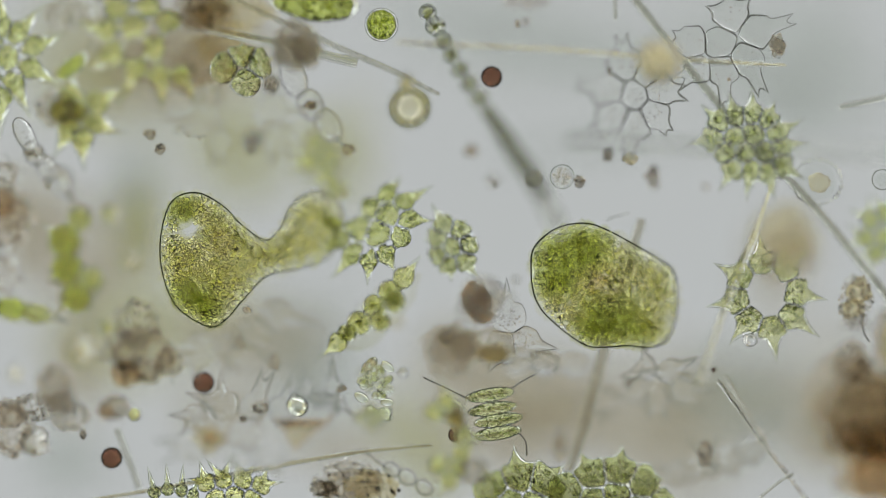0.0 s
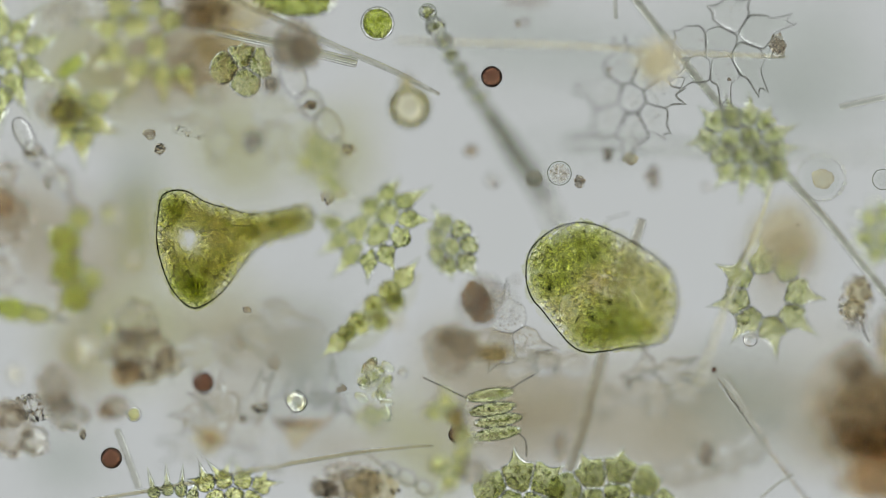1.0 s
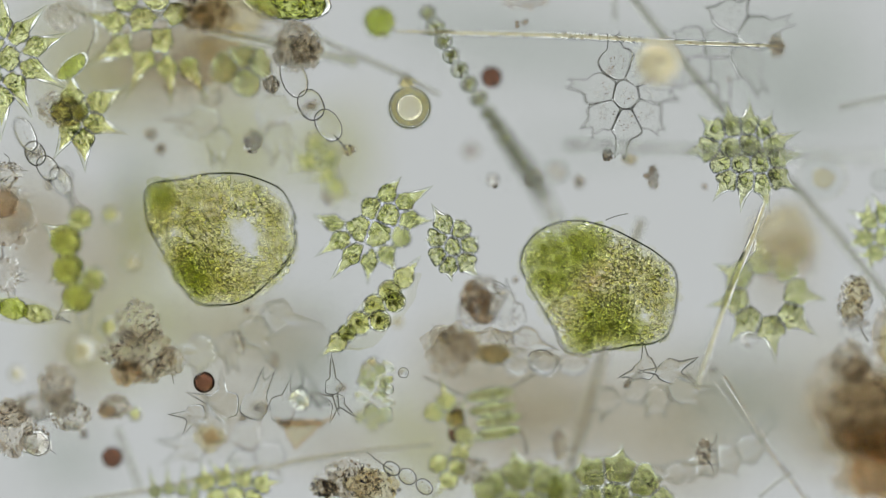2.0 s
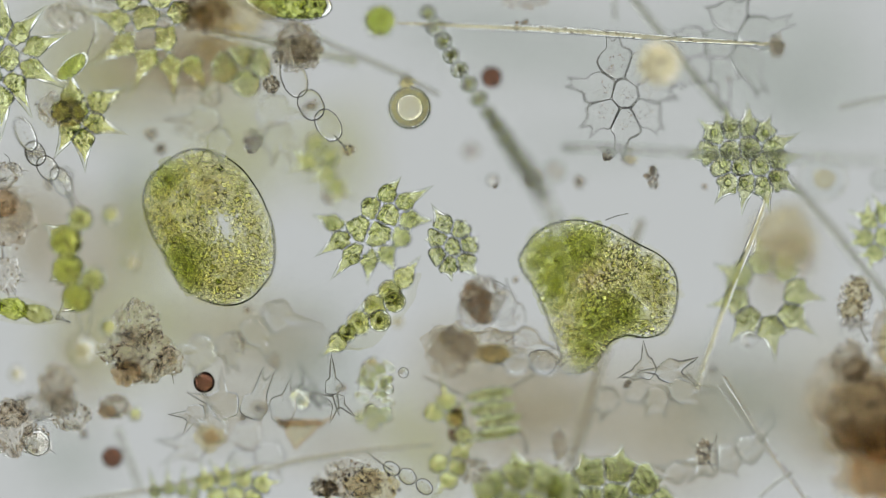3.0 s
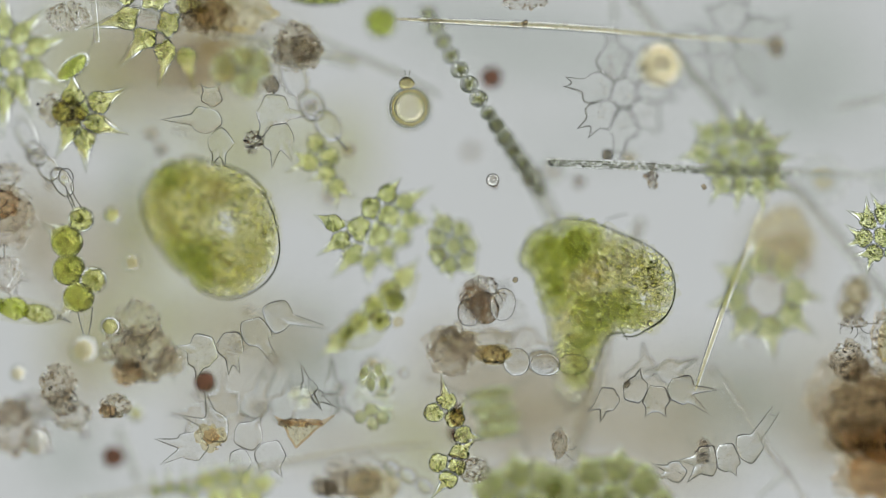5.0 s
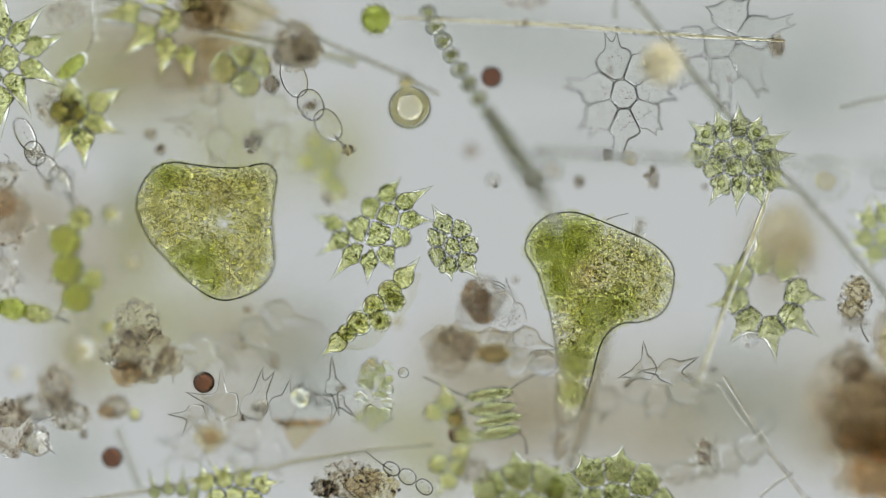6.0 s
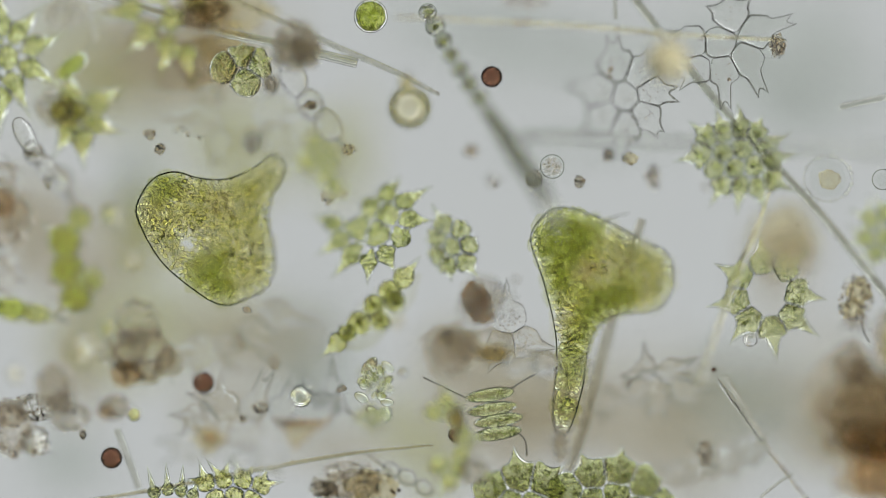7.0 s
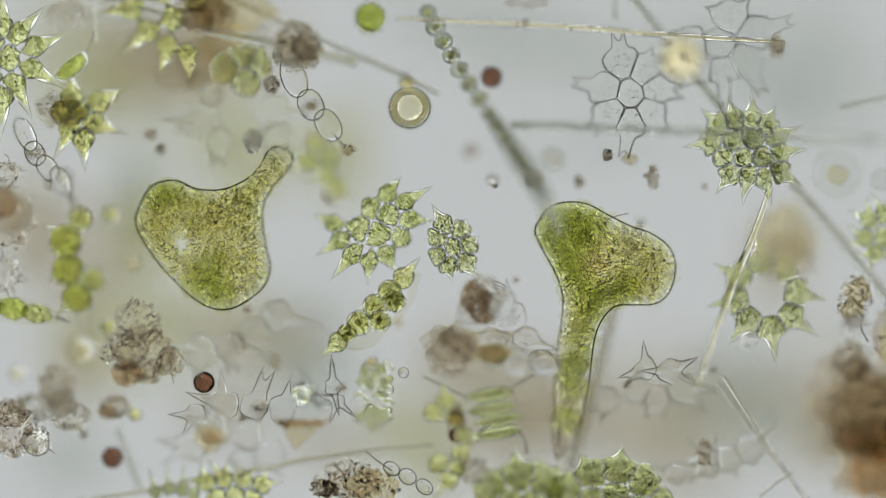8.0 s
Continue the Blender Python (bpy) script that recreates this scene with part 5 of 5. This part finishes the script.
# ---- the place is filled ----
COLONIES, EMPTIES, THREADS, SPORES = colonies(), empties(), threads(), spores()
dirt()
veils()
LEFT = Flow(380, 440, 0.0, "flowing green euglenoid packed with chloroplast grains", packets=132, seed=3, lean=0.42,
            zones=((312, 360, 30, PLASM_DEEP), (345, 540, 42, PLASM_DEEP), (400, 430, 20, PLASM_BROWN)))
RIGHT = Flow(1065, 510, 0.0, "plump olive-green euglenoid stretching a long arm", seed=5, sink=0.4, lean=0.36,
             zones=((1005, 450, 68, PLASM_DEEP), (1090, 585, 62, PLASM_DEEP), (1062, 500, 24, PLASM_BROWN)))

top = thing("euglenoid", 557, 6, -0.05, "olive-green oval euglenoid at the water's edge", "euglenoid")
part("pellicle", Geo().ball(0, 0, 0, 80, 34, 30, 6, 4), GREEN_WALL, top)
g = Geo()
for k in range(170):
    a, q = rng.uniform(0, 6.28), math.sqrt(rng.uniform()) * 0.92
    g.ball(74 * q * math.cos(a), 29 * q * math.sin(a) + 7 * q * math.cos(a), rng.uniform(-14, 14), rng.uniform(3, 5.5), level=1)
part("chloroplast", g, GRAIN, top, "", "stuff")
part("plasm", Geo().ball(0, 0, 0, 74, 29, 24, 6, 3, 0.08), DEEP_GREEN, top)


# ---- all that moves ----
def shift(ob, rows):
    """Drift of a thing from where it was put: seconds, dx, dy, turn and, where it also rises, layers."""
    m = ob.matrix_basis.copy()
    z = math.degrees(m.to_euler().z)
    walk(ob, [(t, pose(m.translation.x + dx * MM, m.translation.y - dy * MM, m.translation.z + sum(up) * LAYER, 0, 0, z - a)) for t, dx, dy, a, *up in rows])


def sink(ob, rows):
    """Rise and fall of a thing: seconds and layer."""
    m = ob.matrix_basis.translation.copy()
    walk(ob, [(t, pose(m.x, m.y, layer * LAYER)) for t, layer in rows])


def motions():
    s = LEFT.shape
    s(0.0, [283, 450, 290, 390, 310, 352, 350, 342, 395, 365, 430, 400, 470, 425, 495, 405, 520, 360, 560, 340, 600, 360, 607, 405, 580, 455, 530, 475, 475, 488, 440, 520, 400, 565, 370, 578, 320, 550, 295, 510], ((332, 405, 22),))
    s(0.5, [280, 440, 284, 385, 298, 347, 335, 338, 378, 358, 412, 388, 452, 410, 488, 402, 510, 372, 538, 352, 568, 362, 578, 395, 562, 430, 520, 455, 475, 468, 437, 500, 395, 545, 360, 565, 316, 538, 292, 498], ((330, 415, 24),))
    s(1.0, [278, 430, 280, 380, 290, 345, 325, 338, 365, 358, 400, 368, 440, 378, 480, 375, 515, 368, 545, 368, 556, 385, 545, 405, 515, 418, 480, 425, 450, 445, 425, 475, 390, 520, 345, 545, 310, 520, 290, 480], ((332, 425, 24),))
    s(1.5, [265, 400, 262, 365, 268, 338, 300, 333, 350, 337, 400, 340, 450, 342, 490, 345, 520, 352, 540, 370, 550, 400, 545, 430, 530, 455, 500, 480, 465, 505, 430, 525, 390, 540, 350, 540, 320, 515, 290, 455], ((316, 428, 16), (450, 420, 32)))
    s(2.8, [262, 395, 254, 348, 272, 308, 318, 275, 355, 268, 390, 275, 425, 298, 452, 330, 470, 365, 482, 400, 486, 440, 482, 478, 463, 508, 440, 530, 410, 540, 375, 537, 340, 522, 315, 500, 295, 460, 275, 425], ((392, 390, 14), (402, 412, 14)))
    s(3.5, [262, 390, 253, 345, 275, 305, 320, 270, 355, 263, 390, 272, 425, 295, 450, 330, 470, 365, 485, 400, 490, 440, 485, 480, 465, 510, 440, 532, 410, 540, 375, 535, 340, 520, 315, 500, 295, 460, 275, 425], ((392, 390, 14), (402, 412, 14)))
    s(4.5, [262, 400, 250, 355, 265, 320, 300, 285, 330, 270, 365, 280, 400, 297, 440, 322, 470, 355, 488, 390, 497, 430, 490, 470, 470, 500, 440, 520, 405, 530, 370, 525, 340, 505, 315, 480, 295, 455, 275, 425], ((392, 388, 14), (404, 414, 14)))
    s(6.0, [242, 370, 250, 328, 275, 298, 305, 288, 345, 292, 390, 297, 430, 297, 458, 291, 478, 294, 489, 312, 486, 345, 482, 385, 484, 425, 485, 470, 465, 505, 430, 525, 390, 531, 350, 512, 310, 475, 265, 425], ((395, 395, 14),))
    s(6.5, [242, 370, 252, 330, 275, 300, 305, 290, 345, 297, 390, 303, 430, 303, 455, 288, 475, 284, 491, 297, 488, 330, 478, 375, 482, 420, 485, 470, 465, 505, 430, 525, 390, 533, 350, 512, 310, 475, 265, 425], ((330, 425, 14),))
    s(7.0, [243, 385, 250, 345, 275, 315, 310, 305, 350, 315, 395, 318, 435, 305, 460, 290, 482, 277, 503, 290, 498, 320, 482, 345, 475, 385, 483, 430, 487, 470, 470, 510, 435, 530, 395, 540, 350, 518, 285, 462], ((330, 430, 16),))
    s(7.5, [242, 392, 249, 352, 273, 321, 310, 312, 350, 325, 395, 326, 435, 312, 460, 292, 479, 272, 499, 274, 509, 296, 502, 320, 478, 360, 472, 430, 481, 475, 462, 515, 420, 540, 385, 545, 348, 525, 282, 464], ((322, 430, 16),))
    s(8.0, [241, 400, 248, 360, 272, 328, 310, 320, 350, 335, 395, 335, 435, 318, 460, 295, 475, 268, 495, 260, 517, 275, 510, 300, 480, 335, 465, 375, 470, 430, 478, 480, 455, 520, 400, 548, 345, 530, 280, 465], ((318, 432, 16),))
    LEFT.key()
    sink(LEFT.ob, [(0, -0.5), (1.0, -0.5), (1.5, -0.1), (3.0, 0.0), (3.5, 0.1), (4.5, 0.1), (6.0, -0.1), (6.7, -0.1), (7.0, -0.4), (7.5, 0.2), (8.0, 0.0)])

    s = RIGHT.shape
    s(0.0, [940, 480, 945, 440, 975, 410, 1010, 397, 1045, 397, 1080, 410, 1120, 432, 1160, 455, 1190, 480, 1197, 520, 1195, 560, 1180, 600, 1150, 615, 1110, 612, 1070, 615, 1040, 612, 1010, 595, 985, 575, 960, 550, 945, 520])
    s(1.0, [931, 490, 938, 445, 970, 412, 1010, 396, 1045, 396, 1085, 410, 1130, 435, 1165, 460, 1188, 485, 1197, 525, 1192, 565, 1175, 600, 1145, 612, 1110, 615, 1070, 622, 1035, 623, 1010, 610, 985, 582, 960, 550, 940, 525])
    s(1.5, [925, 480, 930, 440, 960, 410, 995, 395, 1035, 393, 1080, 405, 1130, 430, 1165, 455, 1190, 480, 1197, 520, 1192, 560, 1180, 595, 1155, 612, 1115, 618, 1070, 615, 1030, 623, 1000, 610, 985, 580, 960, 550, 940, 520], ((1140, 570, 14),))
    s(2.8, [922, 472, 927, 442, 953, 411, 988, 394, 1032, 391, 1080, 405, 1130, 432, 1168, 453, 1192, 480, 1199, 517, 1191, 560, 1174, 588, 1145, 602, 1112, 598, 1085, 605, 1058, 635, 1035, 650, 1005, 645, 985, 600, 950, 520], ((1142, 558, 16),))
    s(3.5, [922, 470, 925, 445, 950, 412, 985, 393, 1030, 390, 1080, 405, 1130, 432, 1170, 452, 1192, 480, 1199, 515, 1190, 560, 1170, 588, 1140, 595, 1110, 580, 1085, 590, 1065, 630, 1040, 665, 1000, 665, 985, 610, 955, 520], ((1142, 548, 16),))
    s(4.5, [922, 475, 925, 440, 950, 412, 990, 393, 1030, 390, 1075, 405, 1130, 430, 1165, 450, 1190, 475, 1196, 510, 1190, 550, 1172, 582, 1145, 597, 1115, 585, 1085, 590, 1060, 630, 1035, 700, 990, 700, 975, 600, 945, 500], ((1140, 535, 12),))
    s(6.0, [931, 445, 938, 413, 962, 387, 994, 377, 1026, 378, 1062, 391, 1105, 408, 1145, 426, 1176, 450, 1192, 480, 1187, 525, 1168, 556, 1133, 570, 1095, 575, 1064, 608, 1044, 680, 1018, 745, 988, 742, 986, 620, 958, 500])
    s(6.5, [935, 440, 942, 410, 965, 385, 995, 375, 1025, 377, 1060, 390, 1100, 405, 1140, 422, 1172, 445, 1190, 475, 1185, 520, 1165, 550, 1130, 563, 1090, 570, 1060, 605, 1040, 680, 1015, 755, 985, 750, 985, 620, 960, 500])
    s(7.0, [940, 430, 948, 400, 970, 375, 1000, 368, 1030, 375, 1065, 388, 1105, 408, 1145, 430, 1175, 445, 1190, 475, 1187, 515, 1165, 545, 1120, 555, 1080, 560, 1045, 600, 1030, 690, 1005, 765, 980, 745, 985, 610, 965, 510])
    s(7.5, [945, 425, 951, 395, 973, 371, 1003, 363, 1035, 368, 1070, 384, 1110, 404, 1150, 422, 1180, 442, 1193, 475, 1186, 515, 1163, 541, 1120, 547, 1082, 552, 1050, 595, 1035, 690, 1010, 775, 980, 758, 985, 625, 980, 515])
    s(8.0, [950, 420, 955, 390, 975, 367, 1005, 358, 1040, 362, 1075, 380, 1115, 400, 1155, 415, 1185, 440, 1195, 475, 1185, 515, 1160, 537, 1120, 540, 1085, 545, 1055, 590, 1040, 690, 1015, 785, 980, 770, 985, 640, 995, 520])
    RIGHT.key()
    sink(RIGHT.ob, [(0, -0.4), (1.0, -0.4), (1.5, 0.0), (3.0, 0.0), (3.5, 0.25), (4.5, 0.45), (6.0, -0.1), (7.0, -0.15), (7.5, 0.4), (8.0, 0.0)])

    shift(top, [(0, 0, 0, 0), (1.0, -40, -8, 0), (1.5, -50, -3, 0), (3.5, -45, -6, 4), (4.5, -15, -20, 0), (5.8, 0, -50, 0), (8, 20, -80, 0)])
    shift(SPORES["green"], [(0, 0, 0, 0), (1.0, -7, -2, 0), (1.5, -5, -4, 0), (3.5, -2, -8, 0), (4.5, 0, -6, 0), (6.5, -15, -13, 0), (7.0, -19, -15, 0), (8.0, -20, -13, 0)])
    shift(COLONIES["upper"], [(0, -9, 9, 0), (1.0, -5, 8, 0), (1.5, 0, 0, 0), (3.5, 12, -14, 0), (4.5, 14, -36, 12), (6.5, 24, -50, 20), (8, 26, -54, 22)])
    shift(COLONIES["sun"], [(0, 6, -12, 0), (1.0, -2, -8, 2), (1.5, 0, 0, 2), (3.5, 0, 12, 0), (4.5, -6, 12, 0), (6.0, -14, 12, -2), (6.5, -14, 16, -2), (7.0, -14, 14, -2), (7.5, -4, 8, 0), (8, 4, -4, 2)])
    shift(SPORES["pale"], [(0, -4, 0, 0), (1.5, -4, 0, 0), (4.5, 0, 4, 0), (7.0, 12, -2, 0), (8, 36, -6, 0)])
    shift(THREADS["bar"], [(0, 0, 38, 0), (1.0, 0, 30, -1), (1.5, 0, 20, -1.5), (3.5, 0, 0, 0), (6.5, 0, -6, 0), (8, 0, -4, 0)])
    shift(THREADS["grainy"], [(0, 25, -40, 0, 1.5), (2.8, 20, -30, 0, 0.6), (3.2, 14, -27, 0, 0.3), (3.5, 10, -23, 0, 0), (4.0, 6, -19, 0, 0), (4.5, 0, 0, 0, 0), (5.8, -25, -15, 0, 0.6), (6.5, -48, -33, 0, 1.2), (7.0, -56, -48, 0, 0.8), (7.5, -62, -59, 0, -0.3), (8, -72, -69, 0, 0.1)])
    shift(EMPTIES["mid"], [(0, 12, 0, 0), (1.0, 8, 6, 0), (1.5, 0, 0, 0), (4.5, -4, -4, 0), (6.5, -6, 0, 0), (7.0, -4, 2, 0), (8, 6, -4, 0)])
    shift(SPORES["glass"], [(0, 0, 6, 0), (1.0, -1, -2, 0), (1.5, 4, -4, 0), (6.5, 6, -10, 0), (8, 8, -14, 0)])
    shift(SPORES["fuzzy"], [(0, 2, 0, 0), (1.0, -3, -6, 0), (6.5, -16, -14, 0), (8, -14, -32, 0)])
    shift(SPORES["halo"], [(0, 0, 0, 0), (1.5, 8, -8, 0), (6.5, 14, -4, 0), (8, 34, -14, 0)])


motions()
